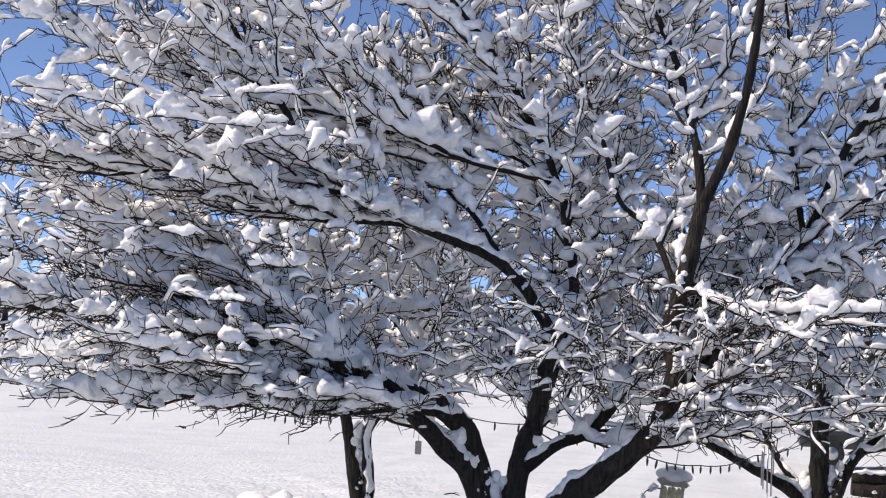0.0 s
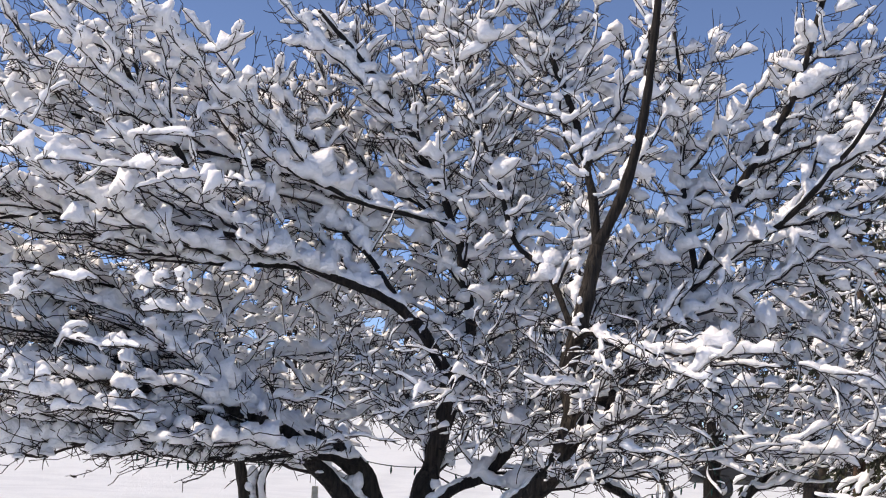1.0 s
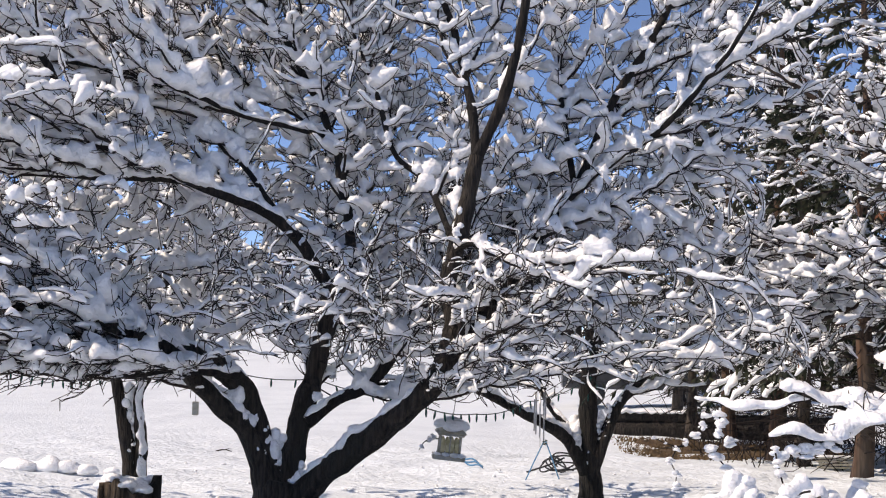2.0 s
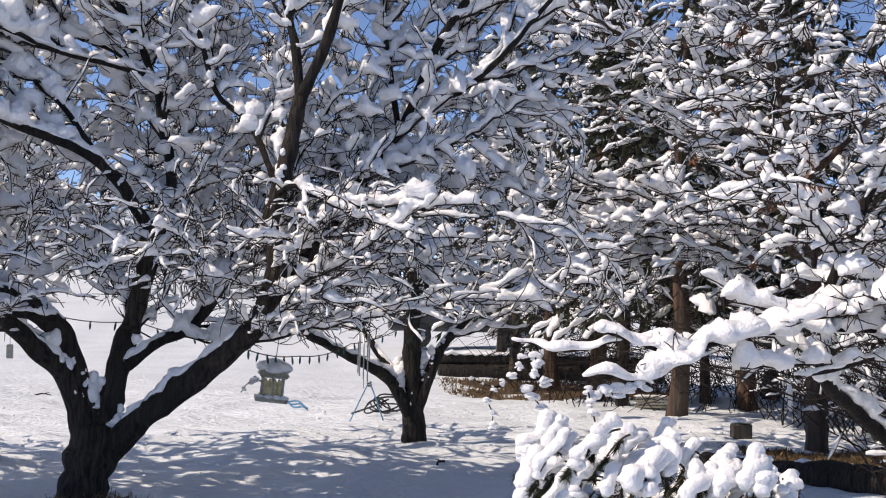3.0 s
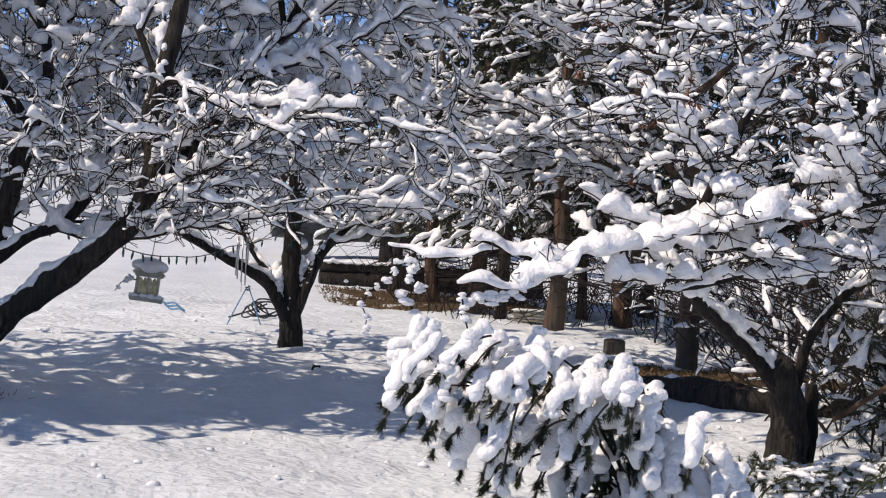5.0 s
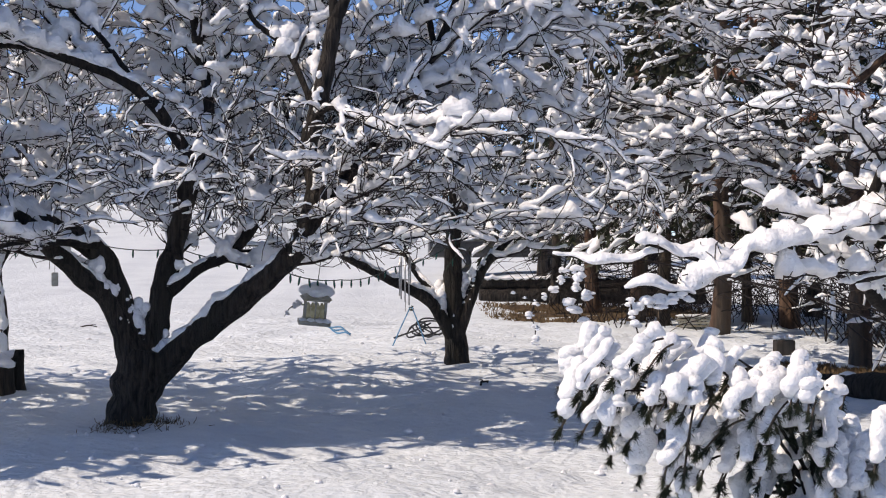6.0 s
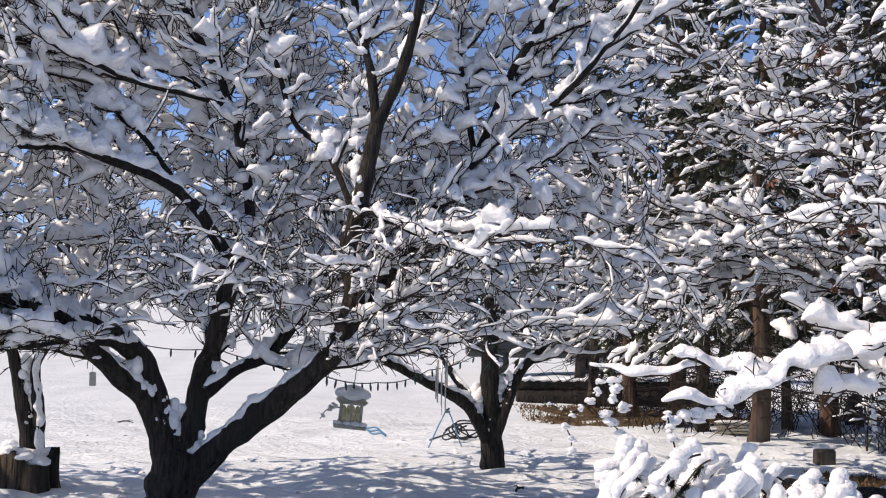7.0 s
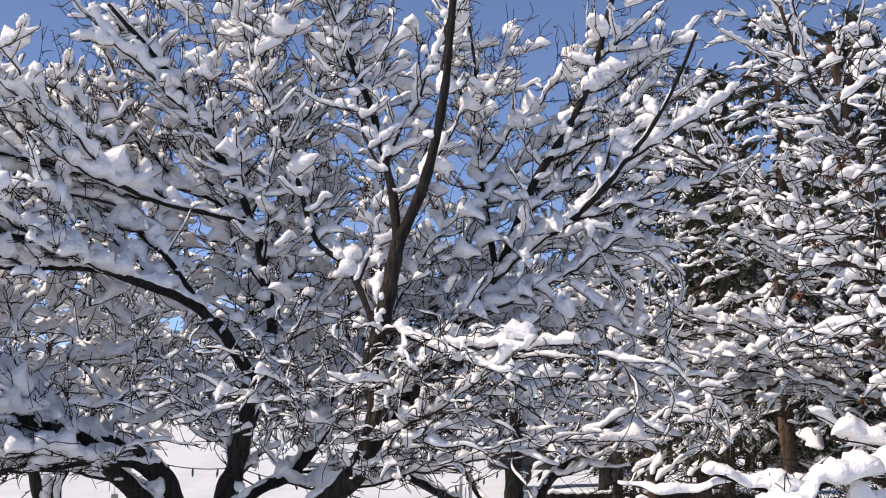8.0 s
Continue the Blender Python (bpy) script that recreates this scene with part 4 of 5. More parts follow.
# ---------------------------------------------------------------- dark juniper bush
def juniper_bush():
    rs = np.random.RandomState(17)
    root = thing("juniper_bush", "dark green juniper bush with drooping boughs and scattered snow", "bush")
    green, white, wood = Soup(), Soup(), Soup()
    for k in range(75):
        e = np.array([rs.uniform(4.35, 6.3), rs.uniform(9.7, 11.2), rs.uniform(0.25, 1.75)])
        bough = stem_to(np.array([5.5, 10.6, 0.05]), e, rs, 0.25, 12)
        wood.tube(bough, np.linspace(0.016, 0.005, 12), 5, cap=False)
        for j in range(5):
            a = bough[rs.randint(4, 12)]
            v = np.array([-0.5, -0.4, -0.25]) + rs.normal(size=3) * 0.5
            v /= np.linalg.norm(v)
            sub = a + v * np.linspace(0, rs.uniform(0.15, 0.35), 5)[:, None]
            wood.tube(sub, 0.004, 3, cap=False)
            needle_spray(green, sub, 0.075, 60, rs, 0.3, 0.035)
            if rs.rand() < 0.34:
                snow_on(white, sub, 0.008, rs.uniform(0.02, 0.055), rs, 1.2, sides=7, step=0.035)
    part("bough_wood", wood, BARK_GREY, root, "thin grey boughs", "stuff")
    part("foliage", green, NEEDLE_DARK, root, "dark green needled sprays", "stuff")
    part("bough_snow", white, SNOW, root, "scattered clumps of snow", "stuff")
    s = Soup()
    s.tube(smooth_line([(4.25, 9.9, 0.42), (4.54, 9.65, 0.71), (4.79, 9.5, 0.98), (5.0, 9.4, 1.18), (5.5, 9.8, 1.3)], 0.08), 0.018, 7)
    part("broken_bough", s, BARK_RED, root, "peeling red-brown bough")


juniper_bush()


# ---------------------------------------------------------------- old stump
def cut_stump():
    root = thing("tree_stump", "old split tree stump with weathered bark and a snow cap", "stump", at=(-4.21, 15.13, 0))
    rs = np.random.RandomState(5)
    n = 40
    a = np.arange(n) * 2 * math.pi / n
    for lo, hi, nm in ((0, 27, "bark_shell"), (28, 39, "bark_slab")):
        s = Soup()
        idx = np.arange(lo, hi + 1)
        ang = a[idx] - 0.2
        rr = 0.325 + 0.022 * np.sin(ang * 5) + 0.014 * np.sin(ang * 11 + 1)
        zs = np.array([-0.1, 0.03, 0.12, 0.24, 0.36])
        flare = np.array([1.12, 1.06, 1.0, 0.98, 0.99])
        top = 0.06 * np.sin(ang * 3 + 1) + 0.03 * np.sin(ang * 7) + 0.02 * np.sin(ang * 17)
        outer = np.stack([np.stack([rr * f * np.cos(ang), rr * f * np.sin(ang), z + (top if k == 4 else 0) * np.ones(len(idx))], 1) for k, (z, f) in enumerate(zip(zs, flare))], 1)
        inner = outer[:, ::-1] * np.array([0.74, 0.74, 1])
        loop = np.concatenate([outer, inner], 1)
        s.grid(loop, True)
        part(nm, s, STUMP_WOOD, root)
    s = Soup()
    s.tube([(0, 0, -0.05), (0, 0, 0.15), (0, 0, 0.28)], [0.25, 0.25, 0.24], 20)
    part("heartwood", s, STUMP_WOOD, root)
    s = Soup()
    blob(s, np.array([0, 0, 0.30]), (0.27, 0.27, 0.12), rs, 10, 20, 4)
    for k in range(9):
        t = rs.uniform(0, 6.28)
        blob(s, np.array([0.24 * math.cos(t), 0.24 * math.sin(t), 0.36 + 0.05 * math.sin(t * 3 + 1)]), (0.12, 0.10, rs.uniform(0.05, 0.09)), rs, 6, 10, k)
    part("snow_cap", s, SNOW, root, "thick uneven cap of snow")


cut_stump()


# ---------------------------------------------------------------- bird feeder
PALE = surface("weathered_pale_stone_paint", (0.36, 0.35, 0.30), (0.52, 0.50, 0.44), 25, 0.7, 0.004, 60, c3=(0.30, 0.28, 0.20), big=8)
CREAM = surface("cloudy_yellowed_plastic", (0.62, 0.55, 0.30), (0.74, 0.69, 0.46), 14, 0.35, c3=(0.40, 0.33, 0.16), big=12)
WIRE = surface("dark_green_wire", (0.008, 0.022, 0.016), (0.02, 0.05, 0.035), 60, 0.5)
BULB = surface("green_glass_bulb", (0.006, 0.06, 0.045), (0.02, 0.13, 0.10), 50, 0.25, spec=0.6)
STEEL = surface("dull_aluminium_tube", (0.45, 0.45, 0.45), (0.62, 0.62, 0.62), 40, 0.35, metal=0.9)
BLUE = surface("faded_blue_plastic", (0.06, 0.20, 0.36), (0.14, 0.34, 0.52), 20, 0.5)
RUBBER = surface("black_rubber", (0.012, 0.013, 0.014), (0.04, 0.045, 0.05), 30, 0.55)
DARK_PAINT = surface("dark_vehicle_paint", (0.02, 0.022, 0.025), (0.05, 0.052, 0.055), 5, 0.35, spec=0.5)
LIGHT_PAINT = surface("light_grey_vehicle_paint", (0.45, 0.46, 0.47), (0.55, 0.56, 0.56), 5, 0.4, spec=0.5)


def box(bm, cx, cy, cz, sx, sy, sz, bev=0.0, m=None):
    r = bmesh.ops.create_cube(bm, size=1.0)
    vs = r["verts"]
    bmesh.ops.scale(bm, vec=(sx, sy, sz), verts=vs)
    bmesh.ops.translate(bm, vec=(cx, cy, cz), verts=vs)
    if bev:
        bmesh.ops.bevel(bm, geom=list({e for v in vs for e in v.link_edges}), offset=bev, segments=2, affect="EDGES", profile=0.6)


def frustum(bm, z0, z1, r0, r1, sides, turn=0.0):
    rings = []
    for z, r in ((z0, r0), (z1, r1)):
        rings.append([bm.verts.new((r * math.cos(turn + 2 * math.pi * k / sides), r * math.sin(turn + 2 * math.pi * k / sides), z)) for k in range(sides)])
    for k in range(sides):
        bm.faces.new((rings[0][k], rings[0][(k + 1) % sides], rings[1][(k + 1) % sides], rings[1][k]))
    bm.faces.new(rings[0][::-1])
    bm.faces.new(rings[1])


def bird_feeder():
    root = thing("bird_feeder", "pale lantern-shaped bird feeder with arched cream windows and snowy roof", "bird feeder", at=(-0.845, 14.2, 0.755))
    root.rotation_euler = (0.03, radians(5.5), radians(6))
    bm = bmesh.new()
    box(bm, 0, 0, 0.026, 0.31, 0.31, 0.045, 0.008)
    part("tray", bm, PALE, root)
    bm = bmesh.new()
    frustum(bm, 0.05, 0.07, 0.17, 0.155, 4, math.pi / 4)
    part("base_moulding", bm, PALE, root)
    for sx, sy in ((1, 1), (1, -1), (-1, 1), (-1, -1)):
        bm = bmesh.new()
        box(bm, sx * 0.098, sy * 0.098, 0.155, 0.022, 0.022, 0.175, 0.004)
        part("corner_post", bm, PALE, root)
    for k in range(4):
        m = Matrix.Rotation(k * math.pi / 2, 4, "Z")
        for off in (-0.066, -0.022, 0.022, 0.066):
            bm = bmesh.new()
            pts = [(-0.017, 0), (0.017, 0), (0.017, 0.11)] + [(0.017 * math.cos(t), 0.11 + 0.03 * math.sin(t)) for t in np.linspace(0.25, math.pi - 0.25, 7)] + [(-0.017, 0.11)]
            lo = [bm.verts.new((off + x, -0.094, 0.075 + z)) for x, z in pts]
            f = bm.faces.new(lo)
            ex = bmesh.ops.extrude_face_region(bm, geom=[f])
            bmesh.ops.translate(bm, vec=(0, 0.01, 0), verts=[g for g in ex["geom"] if isinstance(g, bmesh.types.BMVert)])
            bmesh.ops.transform(bm, matrix=m, verts=bm.verts)
            part("arched_window", bm, CREAM, root, "cloudy cream plastic window")
        bm = bmesh.new()
        box(bm, 0, -0.097, 0.155, 0.014, 0.014, 0.17, 0.003)
        bmesh.ops.transform(bm, matrix=m, verts=bm.verts)
        part("mullion", bm, PALE, root)
    bm = bmesh.new()
    frustum(bm, 0.235, 0.262, 0.175, 0.2, 4, math.pi / 4)
    part("cornice", bm, PALE, root)
    bm = bmesh.new()
    frustum(bm, 0.262, 0.345, 0.215, 0.09, 4, math.pi / 4)
    part("roof", bm, PALE, root)
    s = Soup()
    rs = np.random.RandomState(2)
    for x, y, z, w in ((-0.06, -0.04, 0.335, 0.10), (0.06, -0.05, 0.33, 0.10), (0, 0.05, 0.345, 0.11), (0.0, -0.08, 0.315, 0.09), (-0.09, 0.05, 0.32, 0.08), (0.09, 0.04, 0.32, 0.08)):
        blob(s, np.array([x, y, z]), (w, w * 0.9, 0.06), rs, 6, 10, 4)
    part("roof_snow", s, SNOW, root, "rounded snow on the roof")
    s = Soup()
    for x in (-0.12, -0.04, 0.05, 0.12):
        blob(s, np.array([x, -0.135, 0.05]), (0.055, 0.03, 0.028), rs, 5, 8, 4)
    part("tray_snow", s, SNOW, root, "thin snow on the tray")
    s = Soup()
    s.tube([(-0.1, -0.02, 0.19), (-0.2, -0.03, 0.185), (-0.25, -0.03, 0.14), (-0.29, -0.03, 0.06)], [0.006, 0.006, 0.005, 0.004], 6)
    perch = part("perch", s, WIRE, root, "thin snow-covered side perch")
    s = Soup()
    for k in range(16):
        u = rs.rand()
        q = rs.uniform(0.012, 0.026)
        blob(s, np.array([-0.13 - 0.16 * u, -0.03 + rs.normal() * 0.008, 0.20 - 0.15 * u * u + rs.normal() * 0.014]), (q * 1.2, q, q), rs, 5, 7, k)
    part("perch_snow", s, SNOW, perch, "ragged snow on the perch", "stuff")
    s = Soup()
    s.tube([(0, 0, 0.33), (0.01, 0, 0.6), (0.03, -0.2, 1.0)], 0.004, 5)
    part("hanging_wire", s, WIRE, root)


bird_feeder()


# ---------------------------------------------------------------- string of lights
def light_string(points, sag, every, seed):
    root = thing("light_string", "green wire of unlit outdoor fairy lights hanging between trees", "string lights", "fairy light strings")
    rs = np.random.RandomState(seed)
    pts = []
    for a, b in zip(points[:-1], points[1:]):
        for u in np.linspace(0, 1, 24)[:-1]:
            pts.append(np.array(a) * (1 - u) + np.array(b) * u - np.array([0, 0, sag * 4 * u * (1 - u)]))
    pts.append(np.array(points[-1]))
    s = Soup()
    s.tube(np.array(pts), 0.0055, 5)
    part("wire", s, WIRE, root)
    b = Soup()
    b.tube([(0, 0, 0.006), (0, 0, -0.018), (0, 0, -0.026), (0, 0, -0.055), (0, 0, -0.078), (0, 0, -0.086)], [0.008, 0.008, 0.011, 0.011, 0.006, 0.002], 8)
    me = b.data("bulb")
    me.materials.append(BULB)
    line = resample(np.array(pts), every)
    for p in line[1:-1]:
        ob = part("bulb", me, None, root)
        ob.location = tuple(p)
        ob.rotation_euler = (rs.uniform(-0.2, 0.2), rs.uniform(-0.25, 0.25), 0)


light_string([(-5.35, 12.6, 1.78), (-4.95, 13.6, 1.52), (-4.66, 15.8, 1.45)], 0.06, 0.21, 1)
light_string([(-4.6, 15.8, 1.5), (-3.4, 15.2, 1.62), (-2.2, 14.6, 1.5), (-1.15, 13.4, 1.42)], 0.07, 0.3, 2)
light_string([(-1.12, 12.6, 1.36), (-0.62, 15.0, 1.17), (-0.1, 16.8, 1.26), (0.6, 17.9, 1.5)], 0.05, 0.3, 3)
light_string([(0.55, 17.86, 1.2), (0.74, 17.86, 1.45), (0.56, 17.86, 1.7), (0.76, 17.86, 1.95)], -0.02, 0.14, 4)


# ---------------------------------------------------------------- wind chime, pole frame, hose, blue strips
chime = thing("wind_chime", "silver tubular wind chime hanging in a fruit tree", "wind chime", at=(0.05, 16.6, 1.42))
bm = bmesh.new()
bmesh.ops.create_cone(bm, cap_ends=True, segments=20, radius1=0.075, radius2=0.07, depth=0.018)
part("top_disc", bm, STUMP_WOOD, chime)
for k in range(8):
    t = k * math.pi / 4
    s = Soup()
    L = 0.30 + 0.035 * k
    s.tube([(0.06 * math.cos(t), 0.06 * math.sin(t), -0.04), (0.063 * math.cos(t), 0.063 * math.sin(t), -0.04 - L)], 0.008, 8)
    part("chime_tube", s, STEEL, chime)
s = Soup()
s.tube([(0, 0, 0.35), (0, 0, 0.0), (0.005, 0, -0.66)], 0.0025, 4)
part("cord", s, WIRE, chime)
bm = bmesh.new()
bmesh.ops.create_cone(bm, cap_ends=True, segments=14, radius1=0.035, radius2=0.035, depth=0.012, matrix=Matrix.Translation((0, 0, -0.3)))
part("clapper", bm, STUMP_WOOD, chime)

stand = thing("pole_frame", "two leaning blue metal poles tied at the top, standing in snow", "frame", at=(0.12, 20.6, ground_at(0.12, 20.6)))
for x0, x1, y0 in ((-0.26, 0.02, 0.05), (0.27, 0.04, -0.12)):
    s = Soup()
    s.tube([(x0, y0, -0.1), ((x0 + x1) / 2, y0 / 2, 0.22), (x1, 0, 0.52)], 0.0095, 8)
    part("pole", s, BLUE, stand)
s = Soup()
u = np.linspace(0, 14, 60)
s.tube(np.stack([0.03 + 0.03 * np.cos(u), 0.03 * np.sin(u), 0.46 + u * 0.005], 1), 0.007, 5)
part("tie", s, WIRE, stand)

hose = thing("garden_hose", "tangled black garden hose lying half in the snow", "hose", at=(0.32, 21.3, ground_at(0.32, 21.3)))
rs_h = np.random.RandomState(9)
for k in range(7):
    u = np.linspace(0, 5.2, 30)
    w, h = rs_h.uniform(0.12, 0.26), rs_h.uniform(0.05, 0.12)
    cx, tilt = rs_h.uniform(-0.16, 0.22), rs_h.uniform(-0.5, 0.5)
    s = Soup()
    s.tube(np.stack([cx + w * np.cos(u + k), 0.12 * np.sin(u * 0.7 + k) + 0.04 * k, 0.08 + h + h * np.sin(u + k) + tilt * 0.2 * np.cos(u + k)], 1), 0.012, 6)
    part("coil", s, RUBBER, hose)
s = Soup()
s.tube([(-0.42, -0.1, 0.05), (-0.1, -0.08, 0.16), (0.12, 0, 0.26)], 0.014, 6)
part("hose_end", s, RUBBER, hose)

strips = thing("plastic_strips", "crumpled blue plastic strips half buried in snow", "plastic strips", at=(-1.0, 22.6, ground_at(-1.0, 22.6) + 0.01))
for k in range(3):
    s = Soup()
    u = np.linspace(0, 1, 12)
    x, z = -0.22 + 0.46 * u, 0.15 - 0.14 * u + 0.03 * np.sin(u * 9 + k) + 0.02 * k
    y = 0.1 * k - 0.3 * u
    w = 0.014
    s.grid(np.stack([np.stack([x, y, z - w], 1), np.stack([x, y - 0.008, z], 1), np.stack([x, y, z + w], 1), np.stack([x, y + 0.008, z], 1)], 1))
    part("strip", s, BLUE, strips)

tag = thing("hanging_ornament", "small frosted grey ornament hanging from a limb on a thread", "ornament", at=(-2.86, 12.2, 1.20))
bm = bmesh.new()
box(bm, 0, 0, 0.06, 0.055, 0.012, 0.115, 0.008)
part("plate", bm, PALE, tag)
s = Soup()
s.tube([(0, 0, 0.115), (0.004, -0.02, 0.2), (0, -0.08, 0.3)], 0.002, 4)
part("thread", s, WIRE, tag)

# ---------------------------------------------------------------- fallen log, bare bank, thicket
log = thing("fallen_log", "dark fallen tree trunk lying in the snow", "log")
s = Soup()
line = smooth_line([(3.75, 15.7, 0.05), (4.2, 15.0, 0.08), (4.8, 14.0, 0.11), (5.4, 13.2, 0.10), (7.4, 12.4, 0.10)], 0.1)
s.tube(line, np.linspace(0.12, 0.17, len(line)), 16)
s.v[0] = s.v[0] + np.stack([0 * s.v[0][:, 0], lumps(s.v[0], 8, 4) * 0.03, lumps(s.v[0], 8, 5) * 0.03], 1)
part("trunk", s, BARK, log)
s = Soup()
snow_on(s, line[4:], 0.14, 0.05, np.random.RandomState(3), 0.5, sides=9, tall=0.5)
part("log_snow", s, SNOW, log, "patchy snow on the log", "stuff")


def bare_patch(name, x0, x1, y0, y1, seed, label):
    s = Soup()
    nx_, ny_ = 70, 50
    X, Y = np.meshgrid(np.linspace(x0, x1, nx_), np.linspace(y0, y1, ny_))
    p = np.stack([X, Y, 0 * X], -1).reshape(-1, 3)
    e = np.minimum.reduce([(X - x0) / (x1 - x0), (x1 - X) / (x1 - x0), (Y - y0) / (y1 - y0), (y1 - Y) / (y1 - y0)]) * 8
    inside = np.clip(e, 0, 1.2) + (lumps(p, 1.6, seed) * 0.5 + lumps(p, 5, seed + 1) * 0.3).reshape(X.shape)
    Z = ground_height(X, Y) + np.where(inside > 1.02, 0.025, -0.05)
    k = (np.arange(ny_ - 1)[:, None] * nx_ + np.arange(nx_ - 1)[None]).ravel()
    s.add(np.stack([X, Y, Z], -1).reshape(-1, 3), np.stack([k, k + 1, k + nx_ + 1, k + nx_], -1))
    ob = part(name, s, SOIL, None, label, "structure")
    g = Soup()
    rs = np.random.RandomState(seed)
    q = np.stack([rs.uniform(x0, x1, 5200), rs.uniform(y0, y1, 5200)], 1)
    q = q[np.interp(q[:, 0], [x0, x0 + 0.3, x1 - 0.3, x1], [0, 1, 1, 0]) > rs.rand(len(q))]
    zz = ground_height(q[:, 0], q[:, 1])
    a = np.stack([q[:, 0], q[:, 1], zz], 1)
    v = np.stack([rs.normal(size=len(a)) * 0.5, rs.normal(size=len(a)) * 0.5, np.ones(len(a))], 1) * rs.uniform(0.02, 0.09, (len(a), 1))
    w = np.stack([rs.normal(size=len(a)), rs.normal(size=len(a)), 0 * zz], 1) * 0.012
    g.add(np.stack([a - w, a + w, a + v], 1).reshape(-1, 3), np.stack([np.arange(len(a)) * 3, np.arange(len(a)) * 3 + 1, np.arange(len(a)) * 3 + 2, np.arange(len(a)) * 3 + 2], 1))
    tagged(part("dry_grass", g, DRY_GRASS, None, "short dry brown grass on the bare bank", "stuff"), category="grass")


bare_patch("bare_bank", 1.7, 6.4, 27.5, 33.5, 31, "bare brown earth bank with dry grass under the trees")
bare_patch("bare_soil", 4.4, 7.4, 15.6, 18.0, 37, "patch of bare brown earth showing through thin snow")

wall = thing("log_edging", "low edging of dark logs with snow on top", "log edging")
for k, (z, r) in enumerate(((0.16, 0.24), (0.48, 0.13))):
    for x0, x1 in ((1.9, 4.4), (4.45, 7.3)):
        s = Soup()
        line = smooth_line([(x0, 35.0, z), ((x0 + x1) / 2, 35.05, z + 0.02), (x1, 34.9, z)], 0.2)
        s.tube(line, r, 10)
        part("log", s, BARK, wall)
s = Soup()
snow_on(s, smooth_line([(1.9, 35.0, 0.56), (4.5, 35.05, 0.57), (7.3, 34.9, 0.56)], 0.2), 0.02, 0.16, np.random.RandomState(4), 1.3, sides=9, step=0.1, tall=0.5, even=0.5)
part("wall_snow", s, SNOW, wall, "ridge of snow along the top")

thicket = thing("thicket", "dark tangled thicket of bare stems with a little snow", "thicket")
rs_t = np.random.RandomState(15)
wood_t, snow_t = Soup(), Soup()
for k in range(520):
    x, y = rs_t.uniform(5.0, 8.4), rs_t.uniform(10.8, 13.6)
    if k > 330:
        x, y = rs_t.uniform(6.6, 9.5), rs_t.uniform(17, 24)
    h = rs_t.uniform(0.6, 2.6)
    v = np.array([rs_t.normal() * 0.5, rs_t.normal() * 0.4, 1.0]) * h
    u = np.linspace(0, 1, 8)[:, None]
    stem = np.array([x, y, -0.05]) + v * u + np.array([rs_t.normal() * 0.5, 0, -0.35]) * h * u ** 2 + np.cumsum(rs_t.normal(size=(8, 3)), 0) * 0.03
    wood_t.tube(stem, 0.011 - 0.006 * u[:, 0], 4, cap=False)
    for j in range(5):
        a = stem[rs_t.randint(2, 8)]
        b = a + rs_t.normal(size=3) * 0.22 + np.array([0, 0, 0.12])
        wood_t.tube(np.array([a, (a + b) / 2 + rs_t.normal(size=3) * 0.03, b]), [0.005, 0.0045, 0.003], 3, cap=False)
        if rs_t.rand() < 0.35:
            snow_on(snow_t, np.array([a, (a + b) / 2, b]), 0.004, rs_t.uniform(0.02, 0.055), rs_t, 0.8, sides=5, step=0.06)
for k in range(420):
    x, y = rs_t.uniform(3.2, 9.5), rs_t.uniform(25, 34)
    h = rs_t.uniform(0.25, 1.3)
    u = np.linspace(0, 1, 5)[:, None]
    stem = np.array([x, y, -0.05]) + np.array([rs_t.normal() * 0.5, rs_t.normal() * 0.4, 1.0]) * h * u + np.cumsum(rs_t.normal(size=(5, 3)), 0) * 0.03
    wood_t.tube(stem, 0.012 - 0.006 * u[:, 0], 3, cap=False)
part("stem_wood", wood_t, TWIG, thicket, "tangled dark stems", "stuff")
part("thicket_snow", snow_t, SNOW, thicket, "small clumps of snow", "stuff")


# ---------------------------------------------------------------- parked vehicle beyond the bank
def parked_truck():
    z0 = ground_at(3.3, 44.0)
    root = thing("pickup_truck", "dark parked pickup truck half hidden behind trees", "truck", at=(3.3, 44.0, z0))
    bm = bmesh.new()
    box(bm, 0, 0, 0.75, 4.9, 1.8, 0.5, 0.12)
    part("body", bm, DARK_PAINT, root)
    bm = bmesh.new()
    box(bm, -0.2, 0, 1.3, 1.9, 1.6, 0.62, 0.18)
    part("cab", bm, LIGHT_PAINT, root)
    for x in (-0.65, 0.25):
        bm = bmesh.new()
        box(bm, x, -0.805, 1.36, 0.7, 0.012, 0.34, 0.0)
        part("side_window", bm, RUBBER, root, "dark window glass")
    for x in (-1.55, 1.5):
        for y in (-0.86, 0.86):
            s = Soup()
            s.tube([(x, y - 0.1, 0.36), (x, y - 0.09, 0.36), (x, y + 0.09, 0.36), (x, y + 0.1, 0.36)], [0.30, 0.36, 0.36, 0.30], 20)
            wheel = part("wheel", s, RUBBER, root)
            s = Soup()
            s.tube([(x, y - 0.115 if y < 0 else y + 0.115, 0.36), (x, y, 0.36)], 0.19, 16)
            part("rim", s, STEEL, wheel)
    s = Soup()
    for x in np.linspace(-2.3, 2.3, 14):
        blob(s, np.array([x, 0, 1.62 if -1.1 < x < 0.7 else 1.02]), (0.3, 0.8, 0.13), rs_t, 6, 10, 3)
    part("snow_cover", s, SNOW, root, "snow on the roof and bed")


parked_truck()

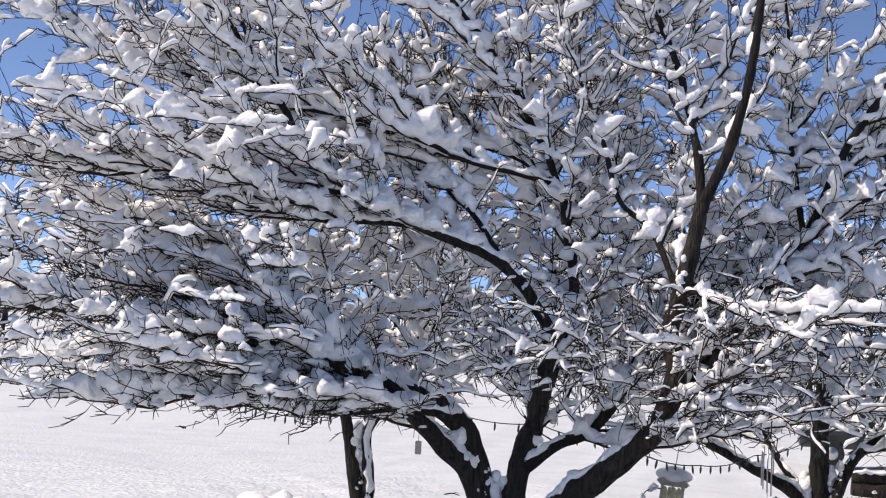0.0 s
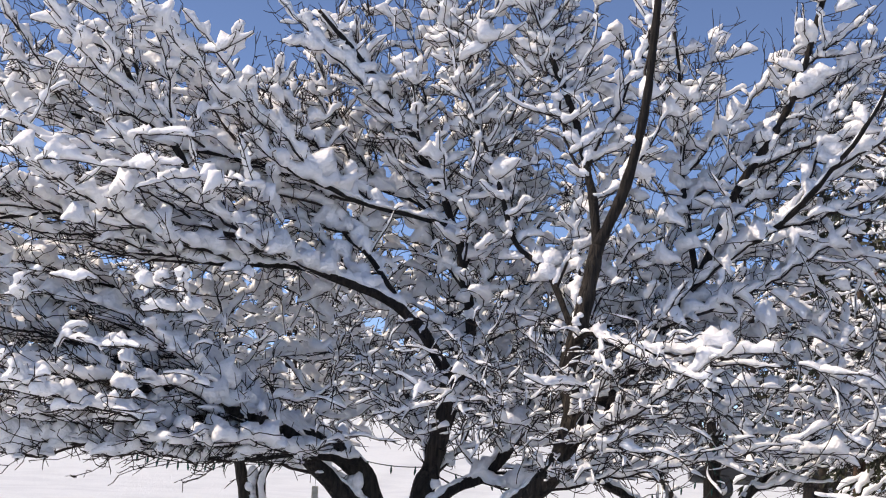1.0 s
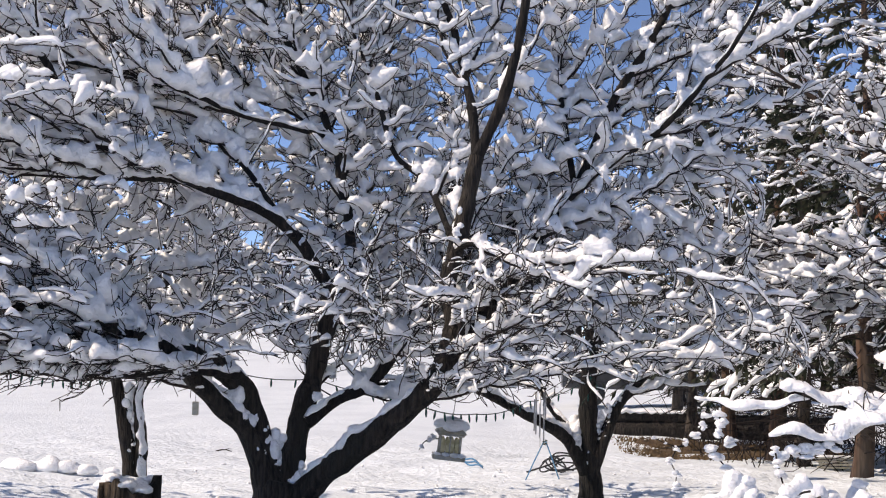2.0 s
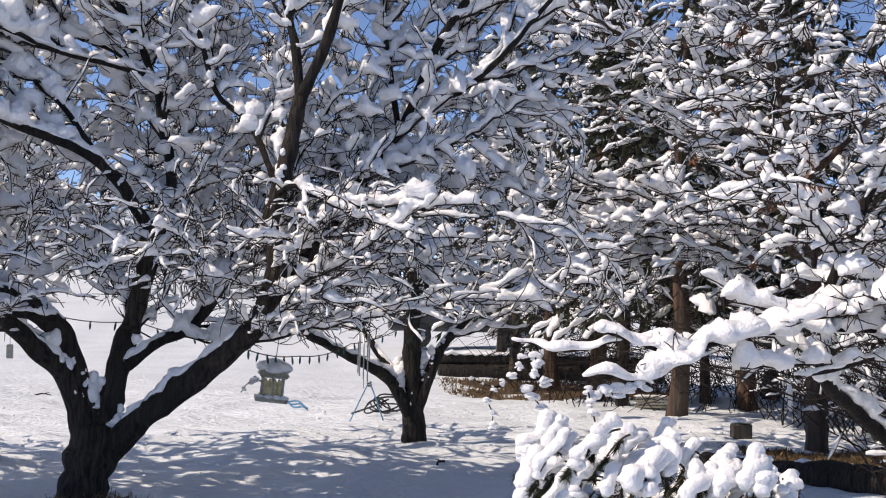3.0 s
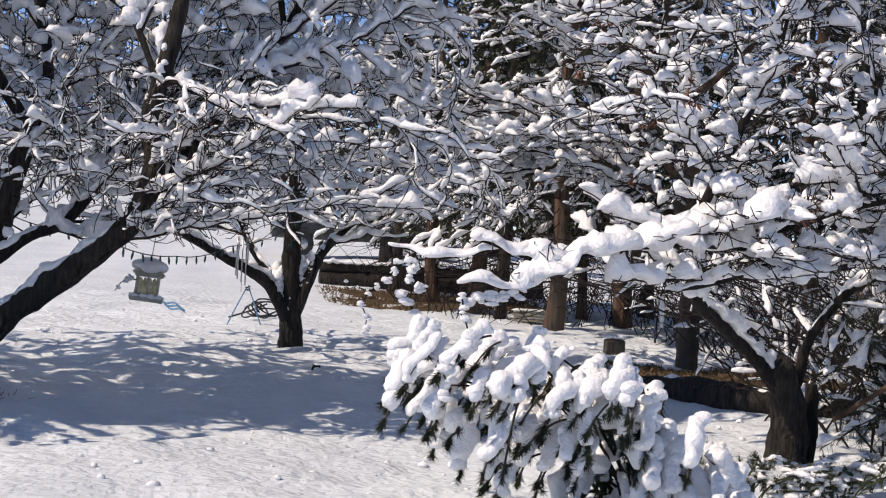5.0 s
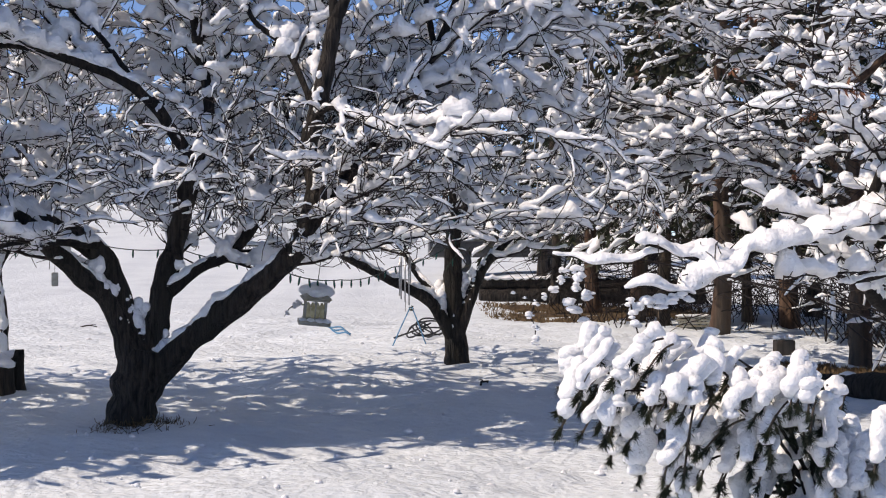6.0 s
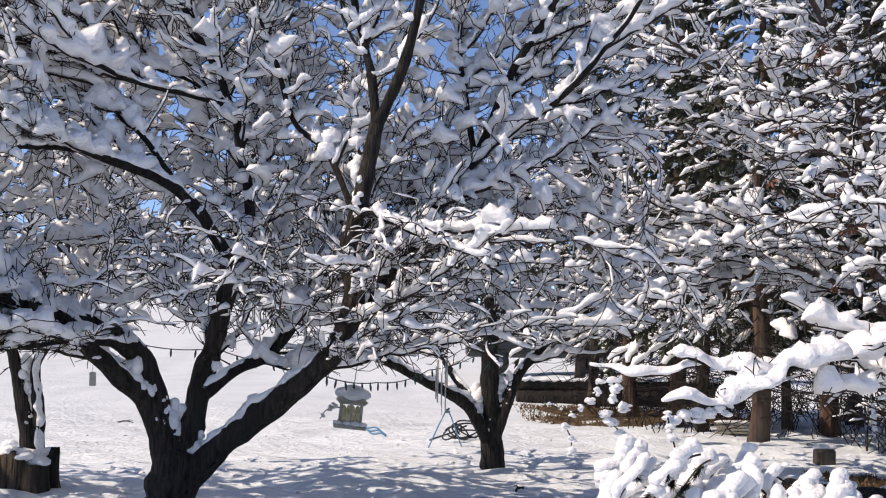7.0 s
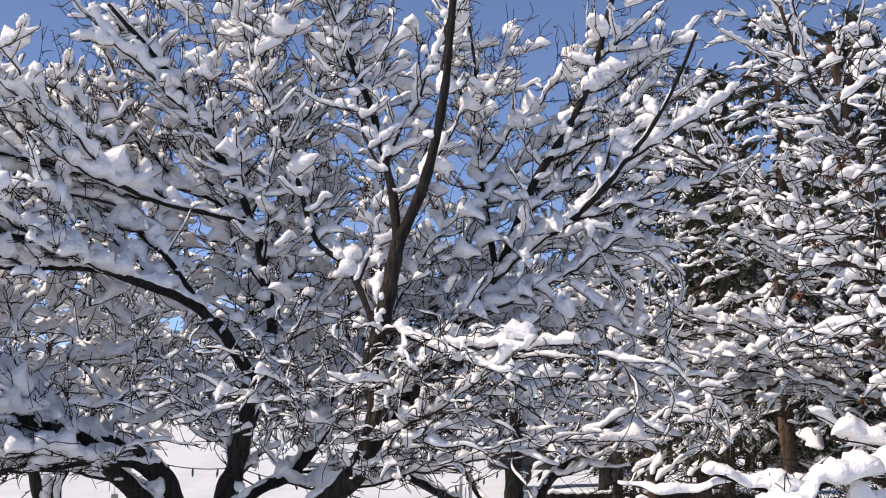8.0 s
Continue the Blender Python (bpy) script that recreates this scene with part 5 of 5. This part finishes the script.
# ---------------------------------------------------------------- snowy wood in the distance
def far_wood():
    rs = np.random.RandomState(99)
    wood, white = Soup(), Soup()
    for k in range(84):
        a = rs.uniform(0.06, 0.6) if k % 3 == 0 else rs.uniform(-0.62, 0.08)
        dist = rs.uniform(48, 75) if k % 3 == 0 else rs.uniform(68, 105)
        x, y = dist * math.sin(a), dist * math.cos(a)
        z0 = ground_at(x, y) - 0.3
        h = rs.uniform(5, 9)
        wood.tube(np.array([(x, y, z0), (x, y, z0 + h * 0.6), (x + rs.normal() * 0.3, y, z0 + h)]), [0.2, 0.12, 0.03], 5)
        for j in range(34):
            t = rs.uniform(0, 6.28)
            L = rs.uniform(0.8, 2.6)
            hh = z0 + h * rs.uniform(0.12, 0.98)
            p0 = np.array([x, y, hh])
            p1 = p0 + np.array([math.cos(t) * L, math.sin(t) * L, rs.uniform(0.1, 0.7) * L])
            wood.tube(np.array([p0, (p0 + p1) / 2, p1]), [0.05, 0.035, 0.02], 3, cap=False)
            snow_on(white, np.array([p0, p1]), 0.03, rs.uniform(0.12, 0.3), rs, 0.8, sides=4, step=0.7)
    tagged(part("far_wood", wood, TWIG, None, "distant belt of bare trees", "stuff"), category="trees")
    tagged(part("far_wood_snow", white, SNOW, None, "snow on the distant trees", "stuff"), category="snow")


far_wood()


# ---------------------------------------------------------------- fallen lumps and crumbs of snow
def snow_crumbs():
    rs = np.random.RandomState(61)
    soup = Soup()
    for k in range(800):
        x, y = rs.uniform(-7.5, 5.5), 8.5 + 15 * rs.rand() ** 1.3
        w = 0.008 + 0.024 * rs.rand() ** 3
        blob(soup, np.array([x, y, ground_at_fast(x, y) + w * 0.3]), (w * rs.uniform(0.8, 1.6), w * rs.uniform(0.8, 1.6), w * 0.8), rs, 4, 6, k % 40)
    tagged(part("snow_crumbs", soup, SNOW, None, "small crumbs of snow fallen from the branches", "stuff"), category="snow")


def ground_at_fast(x, y):
    j, i = int(np.searchsorted(gx, x)), int(np.searchsorted(gy, y))
    return float(GZ[min(i, len(gy) - 1), min(j, len(gx) - 1)])


snow_crumbs()


def snow_heap(x, y, sizes, label):
    root = thing("snow_heap", label, "snow heap", "heaps of fallen snow", (x, y, ground_at(x, y)))
    rs = np.random.RandomState(int(x * 10 + 200))
    soup = Soup()
    for dx, dy, w, h in sizes:
        blob(soup, np.array([dx, dy, h * 0.35]), (w, w * 0.8, h), rs, 8, 14, rs.randint(500))
    part("lump", soup, SNOW, root)


snow_heap(-6.9, 20.6, [(-0.4, 0, 0.3, 0.12), (0, 0.05, 0.26, 0.16), (0.32, 0, 0.2, 0.12), (0.6, -0.05, 0.16, 0.10), (0.95, 0, 0.13, 0.09)], "low heap of broken snow on the lawn")


# ---------------------------------------------------------------- small things on the ground
def fallen_twig(x, y, length, turn):
    root = thing("fallen_twig", "short dark twig lying on the snow", "twig", "fallen twigs", (x, y, ground_at(x, y) + 0.012))
    root.rotation_euler = (0, 0, turn)
    s = Soup()
    s.tube([(-length / 2, 0, 0.0), (-length / 6, 0.03, 0.03), (length / 5, -0.01, 0.035), (length / 2, 0.03, 0.01)], [0.014, 0.013, 0.011, 0.007], 7)
    part("stick", s, BARK, root)
    s = Soup()
    s.tube([(0.0, 0.02, 0.03), (0.05, 0.08, 0.05), (0.07, 0.12, 0.04)], [0.008, 0.006, 0.004], 5)
    part("side_shoot", s, BARK, root)


fallen_twig(-5.5, 26.0, 0.34, -0.5)
fallen_twig(2.35, 9.1, 0.16, 0.2)
fallen_twig(0.9, 15.6, 0.2, 1.0)

tuft = Soup()
rs_g = np.random.RandomState(44)
for k in range(170):
    a = rs_g.uniform(-2.4, 0.5)
    q = 0.22 + abs(rs_g.normal()) * 0.16
    p = np.array([-2.3 + q * math.cos(a), 12.54 + q * math.sin(a), 0])
    p[2] = ground_at_fast(p[0], p[1]) - 0.01
    e = p + np.array([rs_g.normal() * 0.05, rs_g.normal() * 0.05, rs_g.uniform(0.02, 0.09)])
    tuft.tube(np.array([p, (p + e) / 2 + rs_g.normal(size=3) * 0.008, e]), [0.0035, 0.003, 0.002], 3, cap=False)
tagged(part("dead_grass_tuft", tuft, DRY_GRASS, None, "dead grass poking through snow at the trunk foot", "stuff"), category="grass")

block = thing("stone_block", "low dark stone block with a thick cap of snow", "stone block", at=(5.3, 20.1, ground_at(5.3, 20.1)))
bm = bmesh.new()
box(bm, 0, 0, 0.08, 0.27, 0.22, 0.24, 0.03)
part("stone", bm, BARK_GREY, block)
s = Soup()
for x in (-0.07, 0.0, 0.08):
    blob(s, np.array([x, 0, 0.22]), (0.09, 0.11, 0.05), rs_g, 7, 12, 5)
part("snow_cap", s, SNOW, block)

boards = thing("board_stack", "small stack of pale weathered boards under snow", "board stack", at=(5.15, 25.6, ground_at(5.15, 25.6)))
for k in range(4):
    bm = bmesh.new()
    box(bm, 0.04 * (k % 2), 0.02 * k, 0.03 + 0.05 * k, 0.6, 0.14, 0.035, 0.006)
    part("board", bm, PALE, boards)
s = Soup()
for x in (-0.18, 0.0, 0.2):
    blob(s, np.array([x, 0.03, 0.21]), (0.15, 0.09, 0.035), rs_g, 6, 10, 9)
part("snow_cap", s, SNOW, boards)
